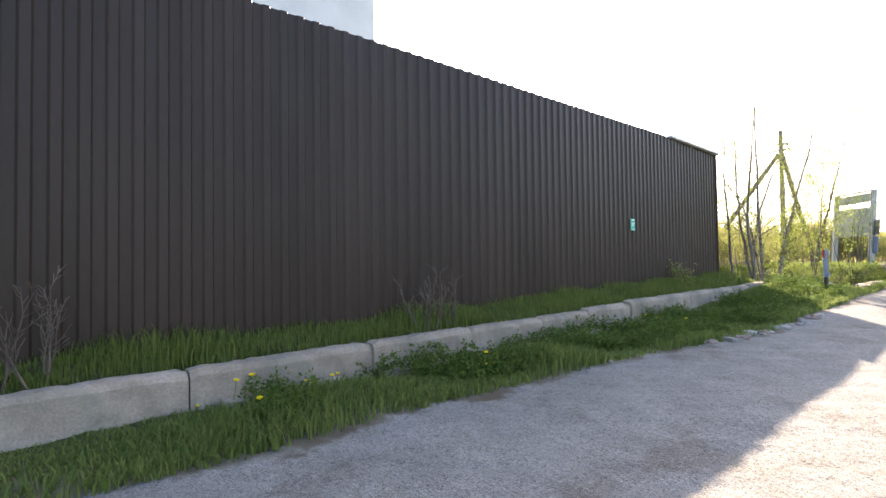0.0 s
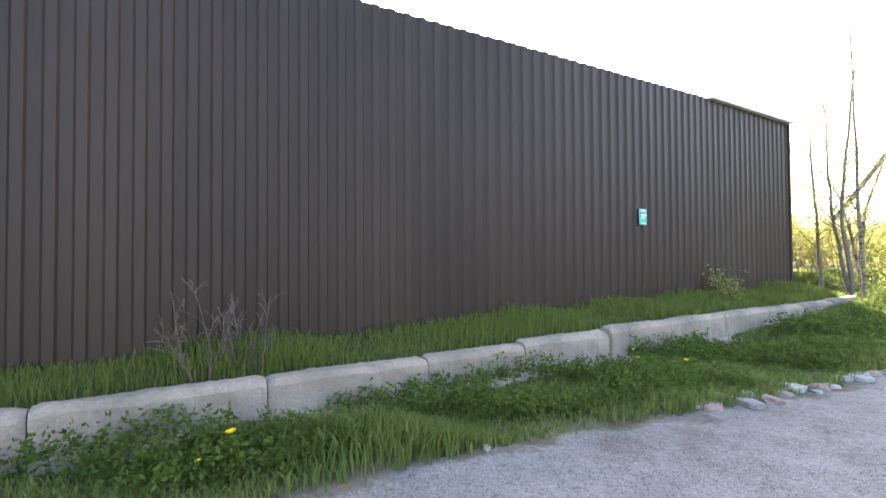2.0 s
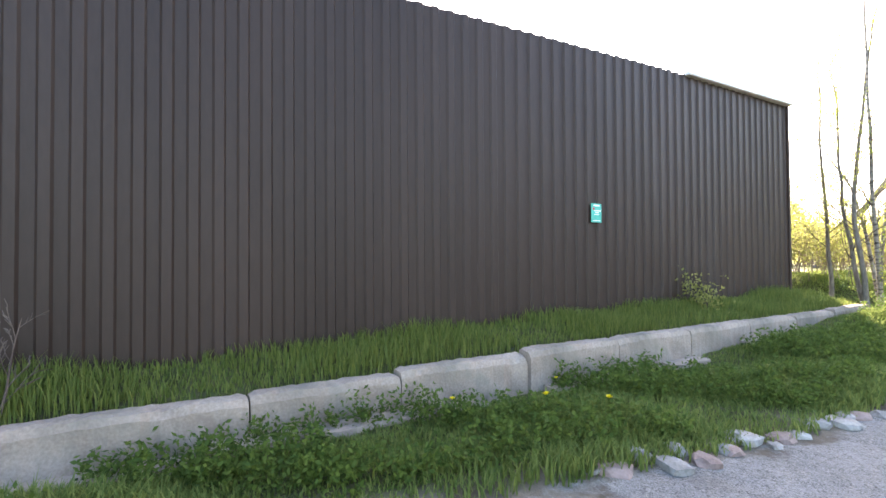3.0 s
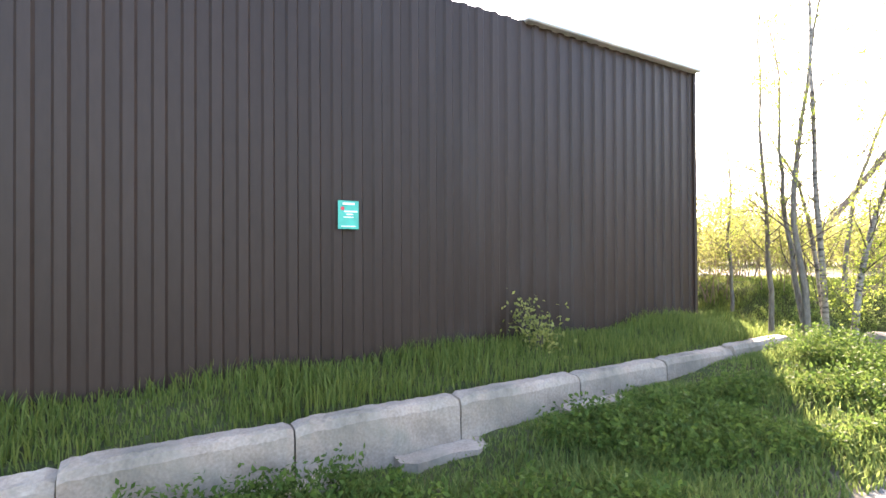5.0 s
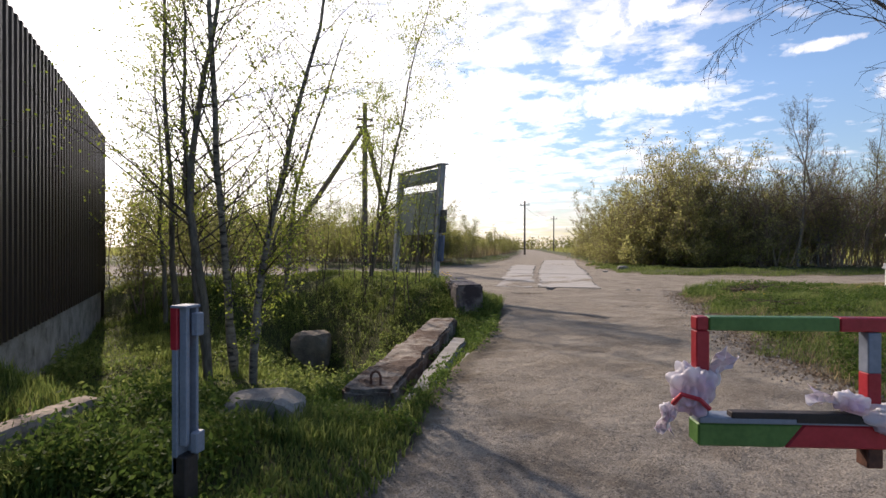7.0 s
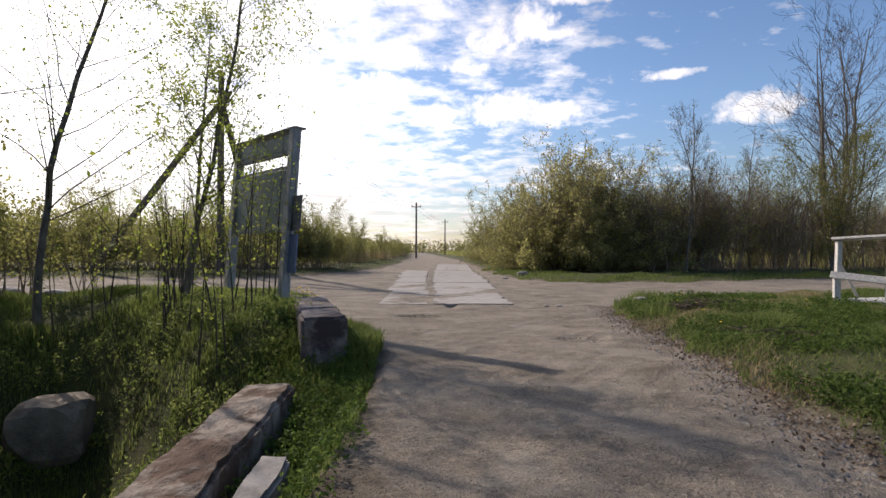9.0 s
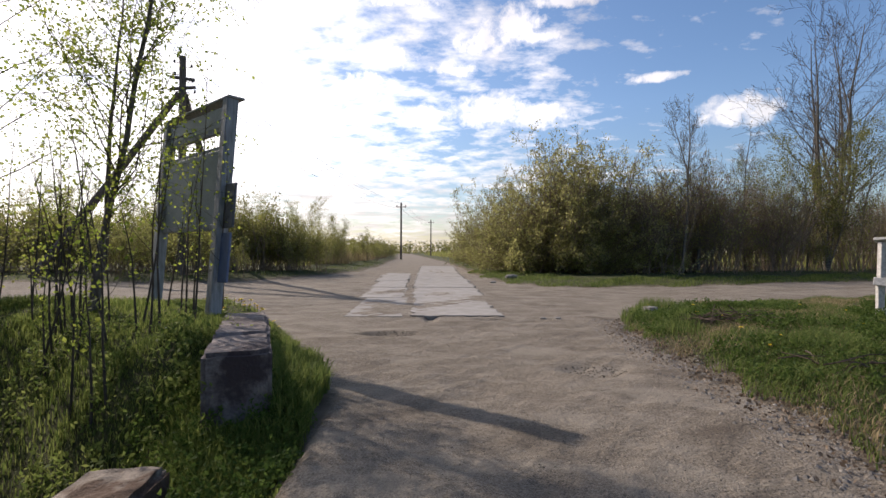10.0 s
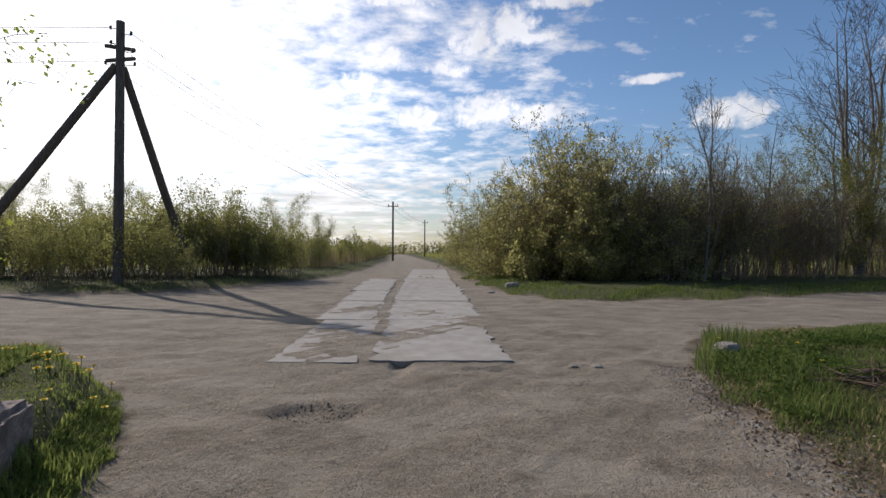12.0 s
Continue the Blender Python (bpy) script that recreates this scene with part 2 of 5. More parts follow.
M_TWIG2 = material("brown_willow_twigs", (0.125, 0.088, 0.060), (0.25, 0.185, 0.13), 5, 0.95, 0, 30)
M_LEAF = leaf_material("young_birch_leaves", (0.13, 0.19, 0.02), (0.27, 0.30, 0.04))
M_LEAF2 = leaf_material("young_willow_leaves", (0.155, 0.155, 0.045), (0.31, 0.29, 0.10), 0.6)
M_LEAF3 = leaf_material("yellow_green_shrub_leaves", (0.125, 0.135, 0.032), (0.245, 0.235, 0.07), 0.5)
M_GRASS = leaf_material("fresh_grass", (0.052, 0.086, 0.018), (0.138, 0.162, 0.042), 0.45)
M_GRASSL = leaf_material("bright_spring_grass", (0.070, 0.110, 0.020), (0.18, 0.205, 0.050), 0.45)
M_DRY = leaf_material("dry_reed_grass", (0.20, 0.15, 0.075), (0.36, 0.28, 0.15), 0.3)
M_WEED = leaf_material("broad_weed_leaves", (0.038, 0.074, 0.012), (0.10, 0.145, 0.025), 0.4)
M_YELLOW = plain("dandelion_yellow", (0.85, 0.64, 0.015), 0.6)
M_WIRE = plain("dark_wire", (0.03, 0.03, 0.03), 0.5)
M_CERAM = plain("dark_glass_insulator", (0.02, 0.03, 0.035), 0.2)
M_DEAD = material("dead_branches", (0.045, 0.030, 0.022), (0.12, 0.082, 0.06), 9, 0.95, 0.3, 50)


def bag_material():
    m = bpy.data.materials.new("thin_pink_plastic")
    ns, ls, b = nodes_of(m)
    tc = ns.new("ShaderNodeTexCoord")
    n1 = ns.new("ShaderNodeTexNoise"); n1.inputs["Scale"].default_value = 7
    ls.new(tc.outputs["Object"], n1.inputs["Vector"])
    cr = ns.new("ShaderNodeMix"); cr.data_type = "RGBA"
    cr.inputs["A"].default_value, cr.inputs["B"].default_value = (0.84, 0.80, 0.82, 1), (0.66, 0.50, 0.62, 1)
    mr = ns.new("ShaderNodeMapRange"); mr.inputs["From Min"].default_value, mr.inputs["From Max"].default_value = 0.45, 0.65
    ls.new(n1.outputs[0], mr.inputs["Value"]); ls.new(mr.outputs[0], cr.inputs["Factor"])
    ls.new(cr.outputs["Result"], b.inputs["Base Color"])
    b.inputs["Roughness"].default_value = 0.3
    tr = ns.new("ShaderNodeBsdfTranslucent"); ls.new(cr.outputs["Result"], tr.inputs["Color"])
    ms = ns.new("ShaderNodeMixShader"); ms.inputs[0].default_value = 0.45
    ls.new(b.outputs[0], ms.inputs[1]); ls.new(tr.outputs[0], ms.inputs[2])
    ls.new(ms.outputs[0], ns["Material Output"].inputs[0])
    return m


M_BAG = bag_material()


def land_material():
    """Soil under the grass and the worn road, told apart by the sheet's road value, ragged by noise."""
    m = bpy.data.materials.new("land")
    ns, ls, b = nodes_of(m)
    tc = ns.new("ShaderNodeTexCoord")

    def noise_tex(scale, detail=6, rough=0.6):
        n = ns.new("ShaderNodeTexNoise")
        n.inputs["Scale"].default_value, n.inputs["Detail"].default_value, n.inputs["Roughness"].default_value = scale, detail, rough
        ls.new(tc.outputs["Object"], n.inputs["Vector"])
        return n.outputs[0]

    def rng(v, a, c, lo=0.0, hi=1.0):
        r = ns.new("ShaderNodeMapRange")
        r.inputs["From Min"].default_value, r.inputs["From Max"].default_value = a, c
        r.inputs["To Min"].default_value, r.inputs["To Max"].default_value = lo, hi
        ls.new(v, r.inputs["Value"])
        return r.outputs[0]

    def mix(f, a, c):
        x = ns.new("ShaderNodeMix"); x.data_type = "RGBA"
        ls.new(f, x.inputs["Factor"])
        for key, v in (("A", a), ("B", c)):
            if isinstance(v, tuple):
                x.inputs[key].default_value = (*v, 1)
            else:
                ls.new(v, x.inputs[key])
        return x.outputs["Result"]

    def mth(op, a, c):
        x = ns.new("ShaderNodeMath"); x.operation = op
        for i, v in enumerate((a, c)):
            if isinstance(v, (int, float)):
                x.inputs[i].default_value = v
            else:
                ls.new(v, x.inputs[i])
        return x.outputs[0]

    at = ns.new("ShaderNodeAttribute"); at.attribute_name = "road"
    aw = ns.new("ShaderNodeAttribute"); aw.attribute_name = "paved"
    broad, mid, fine, grit = noise_tex(0.45), noise_tex(2.6), noise_tex(18, 5), noise_tex(95, 3, 0.7)
    # road: trodden grey-beige dirt over worn asphalt
    dirt = mix(rng(mid, 0.3, 0.7), (0.185, 0.150, 0.112), (0.335, 0.285, 0.225))
    dirt = mix(rng(broad, 0.4, 0.62), dirt, (0.275, 0.232, 0.18))
    asph = mix(rng(mid, 0.3, 0.7), (0.19, 0.183, 0.176), (0.275, 0.265, 0.252))
    road = mix(aw.outputs["Fac"], dirt, asph)
    road = mix(rng(grit, 0.40, 0.58), mix(rng(fine, 0.30, 0.85), (0.060, 0.050, 0.042), road), road)
    vor = ns.new("ShaderNodeTexVoronoi"); vor.inputs["Scale"].default_value = 42
    ls.new(tc.outputs["Object"], vor.inputs["Vector"])
    patch = noise_tex(1.1, 9, 0.7)
    road = mix(mth("MULTIPLY", rng(patch, 0.53, 0.66), 0.6), road, (0.095, 0.074, 0.055))
    speck = mth("MULTIPLY", rng(vor.outputs["Distance"], 0.26, 0.14), rng(patch, 0.36, 0.56))
    road = mix(speck, road, (0.060, 0.052, 0.045))
    # coarse crumbs, dark and pale, all over
    crumb = noise_tex(48, 2, 0.5)
    road = mix(mth("MULTIPLY", rng(crumb, 0.60, 0.68), 0.6), road, (0.075, 0.062, 0.05))
    road = mix(mth("MULTIPLY", rng(crumb, 0.39, 0.32), 0.45), road, (0.37, 0.325, 0.27))
    # pale crumbs of stone pressed into the dirt
    vo2 = ns.new("ShaderNodeTexVoronoi"); vo2.inputs["Scale"].default_value = 70
    ls.new(tc.outputs["Object"], vo2.inputs["Vector"])
    road = mix(mth("MULTIPLY", rng(vo2.outputs["Distance"], 0.25, 0.12), rng(patch, 0.60, 0.42)), road, (0.36, 0.325, 0.28))
    # wheel tracks swung across the crossing
    mp = ns.new("ShaderNodeMapping"); mp.inputs["Scale"].default_value = (0.8, 1.7, 1.0); mp.inputs["Rotation"].default_value = (0, 0, 0.12)
    ls.new(tc.outputs["Object"], mp.inputs["Vector"])
    rut = ns.new("ShaderNodeTexNoise"); rut.inputs["Scale"].default_value = 1.2; rut.inputs["Detail"].default_value = 8; rut.inputs["Roughness"].default_value = 0.68; rut.inputs["Distortion"].default_value = 0.5
    ls.new(mp.outputs[0], rut.inputs["Vector"])
    unpaved = mth("SUBTRACT", 1.0, aw.outputs["Fac"])
    road = mix(mth("MULTIPLY", mth("MULTIPLY", rng(rut.outputs[0], 0.52, 0.64), 0.42), unpaved), road, (0.105, 0.084, 0.064))
    road = mix(mth("MULTIPLY", mth("MULTIPLY", rng(rut.outputs[0], 0.50, 0.40), 0.42), unpaved), road, (0.31, 0.275, 0.225))
    soil = mix(rng(mid, 0.35, 0.65), (0.040, 0.042, 0.016), (0.080, 0.078, 0.030))
    soil = mix(rng(fine, 0.48, 0.6), soil, (0.055, 0.072, 0.018))
    soil = mix(rng(at.outputs["Fac"], 0.06, 0.34), soil, mix(rng(mid, 0.35, 0.65), (0.085, 0.066, 0.046), (0.165, 0.135, 0.10)))
    ragged = mth("ADD", at.outputs["Fac"], mth("MULTIPLY", mth("SUBTRACT", mid, 0.5), 0.35))
    ragged = mth("ADD", ragged, mth("MULTIPLY", mth("SUBTRACT", fine, 0.5), 0.25))
    ls.new(mix(rng(ragged, 0.44, 0.56), soil, road), b.inputs["Base Color"])
    b.inputs["Roughness"].default_value = 0.95
    b.inputs["Specular IOR Level"].default_value = 0.2
    h = mth("ADD", mth("MULTIPLY", fine, 0.7), mth("MULTIPLY", grit, 0.35))
    h = mth("ADD", h, mth("MULTIPLY", mid, 0.8))
    h = mth("ADD", h, mth("MULTIPLY", rng(vor.outputs["Distance"], 0.3, 0.0), 0.25))
    h = mth("ADD", h, mth("MULTIPLY", mth("MULTIPLY", rut.outputs[0], 0.7), unpaved))
    bp = ns.new("ShaderNodeBump"); bp.inputs["Strength"].default_value = 0.95; bp.inputs["Distance"].default_value = 0.04
    ls.new(h, bp.inputs["Height"]); ls.new(bp.outputs[0], b.inputs["Normal"])
    return m


M_LAND = land_material()


# ---------- mesh helpers ----------
class Geo:
    """Collects corners and faces of one mesh."""

    def __init__(self):
        self.v, self.f = [], []

    def add(self, verts, faces):
        n = len(self.v)
        self.v.extend(tuple(p) for p in verts)
        self.f.extend(tuple(i + n for i in q) for q in faces)
        return self

    def box(self, c, s, m=None, bevel=0.0):
        """A box of size s about c, its edges cut by bevel, turned by the matrix m."""
        bm = bmesh.new()
        bmesh.ops.create_cube(bm, size=1)
        for p in bm.verts:
            p.co = Vector((p.co.x * s[0], p.co.y * s[1], p.co.z * s[2]))
        if bevel:
            bmesh.ops.bevel(bm, geom=bm.edges[:], offset=bevel, segments=1, affect="EDGES")
        t = Matrix.Translation(c) @ (m.to_4x4() if m else Matrix())
        self.add([t @ p.co for p in bm.verts], [[p.index for p in f.verts] for f in (bm.verts.index_update(), bm.faces)[1]])
        bm.free()
        return self

    def beam(self, a, b, w, h, bevel=0.0, up=(0, 0, 1)):
        """A bar of section w by h from a to b."""
        a, b = Vector(a), Vector(b)
        d = (b - a).normalized()
        side = d.cross(Vector(up)).normalized()
        top = side.cross(d)
        m = Matrix((side, d, top)).transposed()
        return self.box((a + b) / 2, (w, (b - a).length, h), m, bevel)

    def tube(self, pts, rad, n=6, cap=True):
        pts = [Vector(p) for p in pts]
        rings = []
        for i, p in enumerate(pts):
            d = (pts[min(i + 1, len(pts) - 1)] - pts[max(i - 1, 0)])
            d = d.normalized() if d.length > 1e-6 else Vector((0, 0, 1))
            x = d.cross(Vector((0.31, 0.95, 0.02)) if abs(d.y) < 0.9 else Vector((1, 0, 0))).normalized()
            y = d.cross(x)
            r = rad[i]
            rings.append([p + (x * math.cos(2 * math.pi * k / n) + y * math.sin(2 * math.pi * k / n)) * r for k in range(n)])
        faces = [(i * n + k, i * n + (k + 1) % n, (i + 1) * n + (k + 1) % n, (i + 1) * n + k) for i in range(len(pts) - 1) for k in range(n)]
        if cap:
            faces += [tuple(range(n - 1, -1, -1)), tuple((len(pts) - 1) * n + k for k in range(n))]
        return self.add([p for r in rings for p in r], faces)

    def mesh(self, name, mat, smooth=False):
        me = bpy.data.meshes.new(name)
        me.from_pydata(self.v, [], self.f)
        if mat:
            me.materials.append(mat)
        if smooth:
            me.polygons.foreach_set("use_smooth", [True] * len(me.polygons))
        return me


def part(name, geo, mat, parent=None, label="", smooth=False):
    """One mesh object, under a thing or on its own."""
    ob = new(name, geo.mesh(name, mat, smooth) if isinstance(geo, Geo) else geo)
    if parent is not None:
        ob.parent = parent
    if label:
        ob["label"] = label
    return ob


def thing(name, at, label, category, group="", kind=""):
    ob = new(name)
    ob.empty_display_size = 0.1
    ob.matrix_world = Matrix.Translation(at) if not isinstance(at, Matrix) else at
    return tagged(ob, label, category, group, kind)


def np_mesh(name, verts, faces, mat):
    """A mesh of many small faces of one corner count, from arrays."""
    me = bpy.data.meshes.new(name)
    k = faces.shape[1]
    me.vertices.add(len(verts)); me.loops.add(faces.size); me.polygons.add(len(faces))
    me.vertices.foreach_set("co", verts.astype(np.float32).ravel())
    me.loops.foreach_set("vertex_index", faces.astype(np.int32).ravel())
    me.polygons.foreach_set("loop_start", np.arange(0, faces.size, k, dtype=np.int32))
    me.update(calc_edges=True)
    if mat:
        me.materials.append(mat)
    return me


rng = np.random.default_rng(7)


def leaf_mesh(name, centres, size, mat, droop=0.4, seed=1, wide=0.33):
    """Diamond leaves about the centres, turned at random."""
    r = np.random.default_rng(seed)
    n = len(centres)
    d = r.normal(size=(n, 3)); d[:, 2] -= droop
    d /= np.linalg.norm(d, axis=1)[:, None]
    s = np.cross(d, r.normal(size=(n, 3)))
    s /= np.linalg.norm(s, axis=1)[:, None] + 1e-9
    ln = size * r.uniform(0.6, 1.25, n)[:, None]
    c = np.asarray(centres)
    v = np.stack([c, c + d * ln * 0.5 + s * ln * wide, c + d * ln, c + d * ln * 0.5 - s * ln * wide], 1).reshape(-1, 3)
    return np_mesh(name, v, np.arange(4 * n).reshape(-1, 4), mat)


def blades_mesh(name, roots, height, width, mat, lean=0.45, seed=1):
    """Grass blades: each a bent strip that narrows to a tip."""
    r = np.random.default_rng(seed)
    n = len(roots)
    roots = np.asarray(roots)
    a = r.uniform(0, 2 * math.pi, n)
    h = np.asarray(height) * r.uniform(0.55, 1.2, n)
    w = width * r.uniform(0.7, 1.3, n)
    out = np.stack([np.cos(a), np.sin(a), np.zeros(n)], 1)
    side = np.stack([-np.sin(a), np.cos(a), np.zeros(n)], 1)
    bend = lean * r.uniform(0.2, 1.2, n) * h
    up = np.array([0, 0, 1.0])
    b0, b1 = roots - side * w[:, None] / 2, roots + side * w[:, None] / 2
    mid = roots + out * (bend * 0.3)[:, None] + up * (h * 0.6)[:, None]
    m0, m1 = mid - side * (w * 0.4)[:, None], mid + side * (w * 0.4)[:, None]
    tip = roots + out * bend[:, None] + up * (h * 0.95)[:, None]
    v = np.stack([b0, b1, m1, m0, tip], 1).reshape(-1, 3)
    k = np.arange(n)[:, None] * 5
    f = np.concatenate([k + [0, 1, 2], k + [0, 2, 3], k + [3, 2, 4]])
    return np_mesh(name, v, f, mat)


# ---------- the lie of the land ----------
ROAD = [(-0.7, -60), (-0.72, -21), (-0.95, -19), (-1.2, -16), (-1.0, -12), (-1.2, -9), (-1.15, -7), (-1.12, -4.6), (-1.1, -2.7), (-1.28, -1.35), (-1.5, 0.74), (-1.82, 1.6),
        (-2.45, 3), (-3.1, 4.1), (-4.3, 5.1), (-6, 5.6), (-12, 6), (-40, 4), (-40, 14), (-14, 14.5), (-9.9, 14.3), (-7.5, 17.2),
        (-6.7, 21), (-5.8, 27), (-6.6, 45), (-9, 80), (-20, 200), (-60, 600), (-54, 600), (-15, 200), (-3, 80), (0.3, 42), (1.1, 22),
        (1.9, 15.8), (3, 14), (4.7, 13.3), (8.4, 14.2), (15.5, 17), (60, 34), (60, 26), (13, 10.7), (7.4, 9), (4, 7.7), (2.65, 5.4),
        (2.3, 4), (2.15, 2.8), (2.1, 0.2), (1.8, -1.6), (1.9, -3.5), (2.6, -5.5), (4.2, -8), (5, -14), (5, -60)]


def road_distance(x, y):
    """Metres from the road's edge, negative on the road."""
    x, y = np.asarray(x, float), np.asarray(y, float)
    best, inside = np.full(x.shape, 1e9), np.zeros(x.shape, bool)
    for (x0, y0), (x1, y1) in zip(ROAD, ROAD[1:] + ROAD[:1]):
        dx, dy = x1 - x0, y1 - y0
        t = np.clip(((x - x0) * dx + (y - y0) * dy) / (dx * dx + dy * dy), 0, 1)
        best = np.minimum(best, np.hypot(x - x0 - t * dx, y - y0 - t * dy))
        if dy:
            inside ^= ((y0 > y) != (y1 > y)) & (x < dx * (y - y0) / dy + x0)
    return np.where(inside, -best, best)


def step(v, a, b):
    t = np.clip((v - a) / (b - a), 0, 1)
    return t * t * (3 - 2 * t)


def kerb_x(y):
    return -2.76 - 0.112 * (y + 13.4)


def wall_x(y):
    return -3.87 - 0.136 * (y + 11.57)


def wave(x, y, k, s):
    return np.sin(x * k + s) * np.sin(y * k * 1.13 + s * 2.1) + 0.5 * np.sin(x * k * 2.3 - y * k * 1.7 + s * 3.3)


def pit(x, y):
    """One in the hollow of the ditch, nought outside it."""
    u, v = (x + 4.9) * -0.67 + y * 0.74, (x + 4.9) * 0.74 + y * 0.67
    return np.exp(-((u / 2.6) ** 2 + (v / 1.2) ** 2))


def land(x, y):
    """Height of the ground."""
    x, y = np.asarray(x, float), np.asarray(y, float)
    d = road_distance(x, y)
    base = np.interp(y, [-15, -12, -9, -7, -4, 0], [-0.48, -0.46, -0.32, -0.19, -0.06, 0.0])
    z = base + 0.006 * wave(x, y, 8.3, 0.9) + 0.003 * wave(x, y, 19.0, 1.7) + 0.012 * wave(x, y, 1.3, 0.4) + 0.02 * wave(x, y, 0.35, 1.9)
    out = np.clip(d, 0, None)
    near_kerb = (y < -5.5) & (x < 0)
    verge = np.where(near_kerb, 0.5, np.where(x > 1.5, 0.5, 1.0)) * (0.09 * step(out, 0.0, 0.5) + 0.12 * step(out, 0.3, 2.0)) + 0.03 * wave(x, y, 2.2, 0.7) * step(out, 0.1, 0.8)
    z = z + verge
    # raised strip between kerb and wall
    south = 1 - step(y, -6.15, -5.5)
    behind = step(kerb_x(y) - x, 0.08, 0.22) * south
    raised = np.interp(y, [-20, -15.5, -12.7, -6], [-0.12, -0.09, -0.02, 0.02]) + 0.16 * step(kerb_x(y) - x, 0.1, 0.9)
    z = z * (1 - behind) + raised * behind
    side = step(y, -6.3, -5.0) * (1 - step(y, -0.4, 0.6)) * step(-x, 1.3, 1.5)
    z = z * (1 - side) + (base - 0.20) * side
    # low ground with the ditch beyond the kerb's end
    low = step(y, -5.9, -4.6) * (1 - step(y, -0.8, 1.1)) * step(-x, 2.2, 2.9)
    z = z * (1 - low) + (-0.62 + 0.05 * wave(x, y, 1.1, 2.0)) * low
    west = (1 - pit(x, y)) * step(y, 0.0, 1.4) * (1 - step(y, 4.2, 5.4)) * step(-x, 2.35, 3.0) * (1 - step(-x, 6.5, 10))
    z = z + 0.26 * west * step(out, 0.0, 0.45)
    z = z * (1 - pit(x, y)) - 1.75 * pit(x, y)
    # potholes
    for px, py, rx, ry, dep in ((1.12, 1.67, 0.34, 0.30, 0.07), (-1.3, 3.8, 0.42, 0.2, 0.085), (-1.3, 1.85, 0.5, 0.16, 0.03), (-0.75, 5.35, 0.12, 0.35, 0.06), (0.3, 5.3, 0.3, 0.10, 0.04)):
        z = z - dep * np.exp(-(((x - px) / rx) ** 2 + ((y - py) / ry) ** 2 + 0.35 * wave(x, y, 6.0, px)) ** 2)
    return z


def land1(x, y):
    return float(land(np.array([x]), np.array([y]))[0])


def spaced(lo, hi, fine, reach):
    """Even steps within lo..hi, growing steps beyond."""
    mid = list(np.arange(lo, hi + fine / 2, fine))
    st, a, b = fine, mid[0], mid[-1]
    left, right = [], []
    while st < 400 and (a > -reach or b < reach):
        st *= 1.13
        a -= st; b += st
        left.append(a); right.append(b)
    return np.array(left[::-1] + mid + right)


def build_land():
    gx, gy = spaced(-5.0, 4.5, 0.05, 2500), spaced(-21, 8.5, 0.055, 2500)
    X, Y = np.meshgrid(gx, gy)
    Z = land(X.ravel(), Y.ravel())
    far = np.hypot(X.ravel(), Y.ravel())
    d = road_distance(X.ravel(), Y.ravel())
    ragged = d + 0.10 * wave(X.ravel(), Y.ravel(), 2.9, 0.3) + 0.05 * wave(X.ravel(), Y.ravel(), 7.1, 1.3)
    value = 0.5 - np.clip(ragged, -0.5, 0.5)
    paved = (1 - step(Y.ravel(), -9.0, -3.0)) * 0.9
    nx, ny = len(gx), len(gy)
    i = (np.arange(ny - 1)[:, None] * nx + np.arange(nx - 1)).ravel()
    F = np.stack([i, i + 1, i + nx + 1, i + nx], 1)
    V = np.stack([X.ravel(), Y.ravel(), Z], 1)
    on = (value[F].mean(1) > 0.5)
    for name, sel, label, cat in (("ground", ~on, "rough grassy ground with bare soil", "ground"), ("road", on, "worn grey asphalt and dirt road with potholes", "road")):
        f = F[sel]
        used = np.unique(f)
        back = np.full(len(V), -1); back[used] = np.arange(len(used))
        me = np_mesh(name, V[used], back[f], M_LAND)
        me.polygons.foreach_set("use_smooth", [True] * len(me.polygons))
        for key, val in (("road", value), ("paved", paved)):
            me.attributes.new(key, "FLOAT", "POINT").data.foreach_set("value", val[used].astype(np.float32))
        tagged(new(name, me), label, cat, kind="structure")


build_land()


# ---------- the brown shed ----------
CORNER = Vector((-4.56, -6.5, 0))
FAR = Vector((-10.55, 0.07, 0))
WALL_TOP, WALL_FOOT = 3.68, 0.16


def profiled_panel(a, b, z0, z1, pitch=0.20, depth=0.024, slope=0.0):
    """A sheet of trapezoid ribs from a to b, ribs towards the right of the way a to b."""
    a, b = Vector(a), Vector(b)
    d = (b - a); n_rib = max(1, round(d.length / pitch)); p = d.length / n_rib
    d.normalize()
    out = Vector((d.y, -d.x, 0))
    prof = []
    for k in range(n_rib):
        for u, o in ((0.0, 0), (0.42, 0), (0.52, 1), (0.88, 1), (0.98, 0)):
            prof.append(a + d * (p * (k + u)) + out * (depth * o))
    prof.append(b)
    g = Geo()
    n = len(prof)
    back = [q - out * 0.02 for q in prof]
    v = [(q.x, q.y, z + (slope * (q.y - a.y) if z == z1 else 0.0)) for row in (prof, back) for z in (z0, z1) for q in row]
    f = [(i, i + 1, n + i + 1, n + i) for i in range(n - 1)]
    f += [(2 * n + i + 1, 2 * n + i, 3 * n + i, 3 * n + i + 1) for i in range(n - 1)]
    f += [(n + i, n + i + 1, 3 * n + i + 1, 3 * n + i) for i in range(n - 1)] + [(i + 1, i, 2 * n + i, 2 * n + i + 1) for i in range(n - 1)]
    return g.add(v, f)


shed = thing("warehouse", (-8, -14, 0), "long low shed clad in dark brown profiled steel sheets", "building")
inv = shed.matrix_world.inverted()


def shed_part(name, g, mat, label=""):
    g.v = [tuple(inv @ Vector(q)) for q in g.v]
    return part(name, g, mat, shed, label)


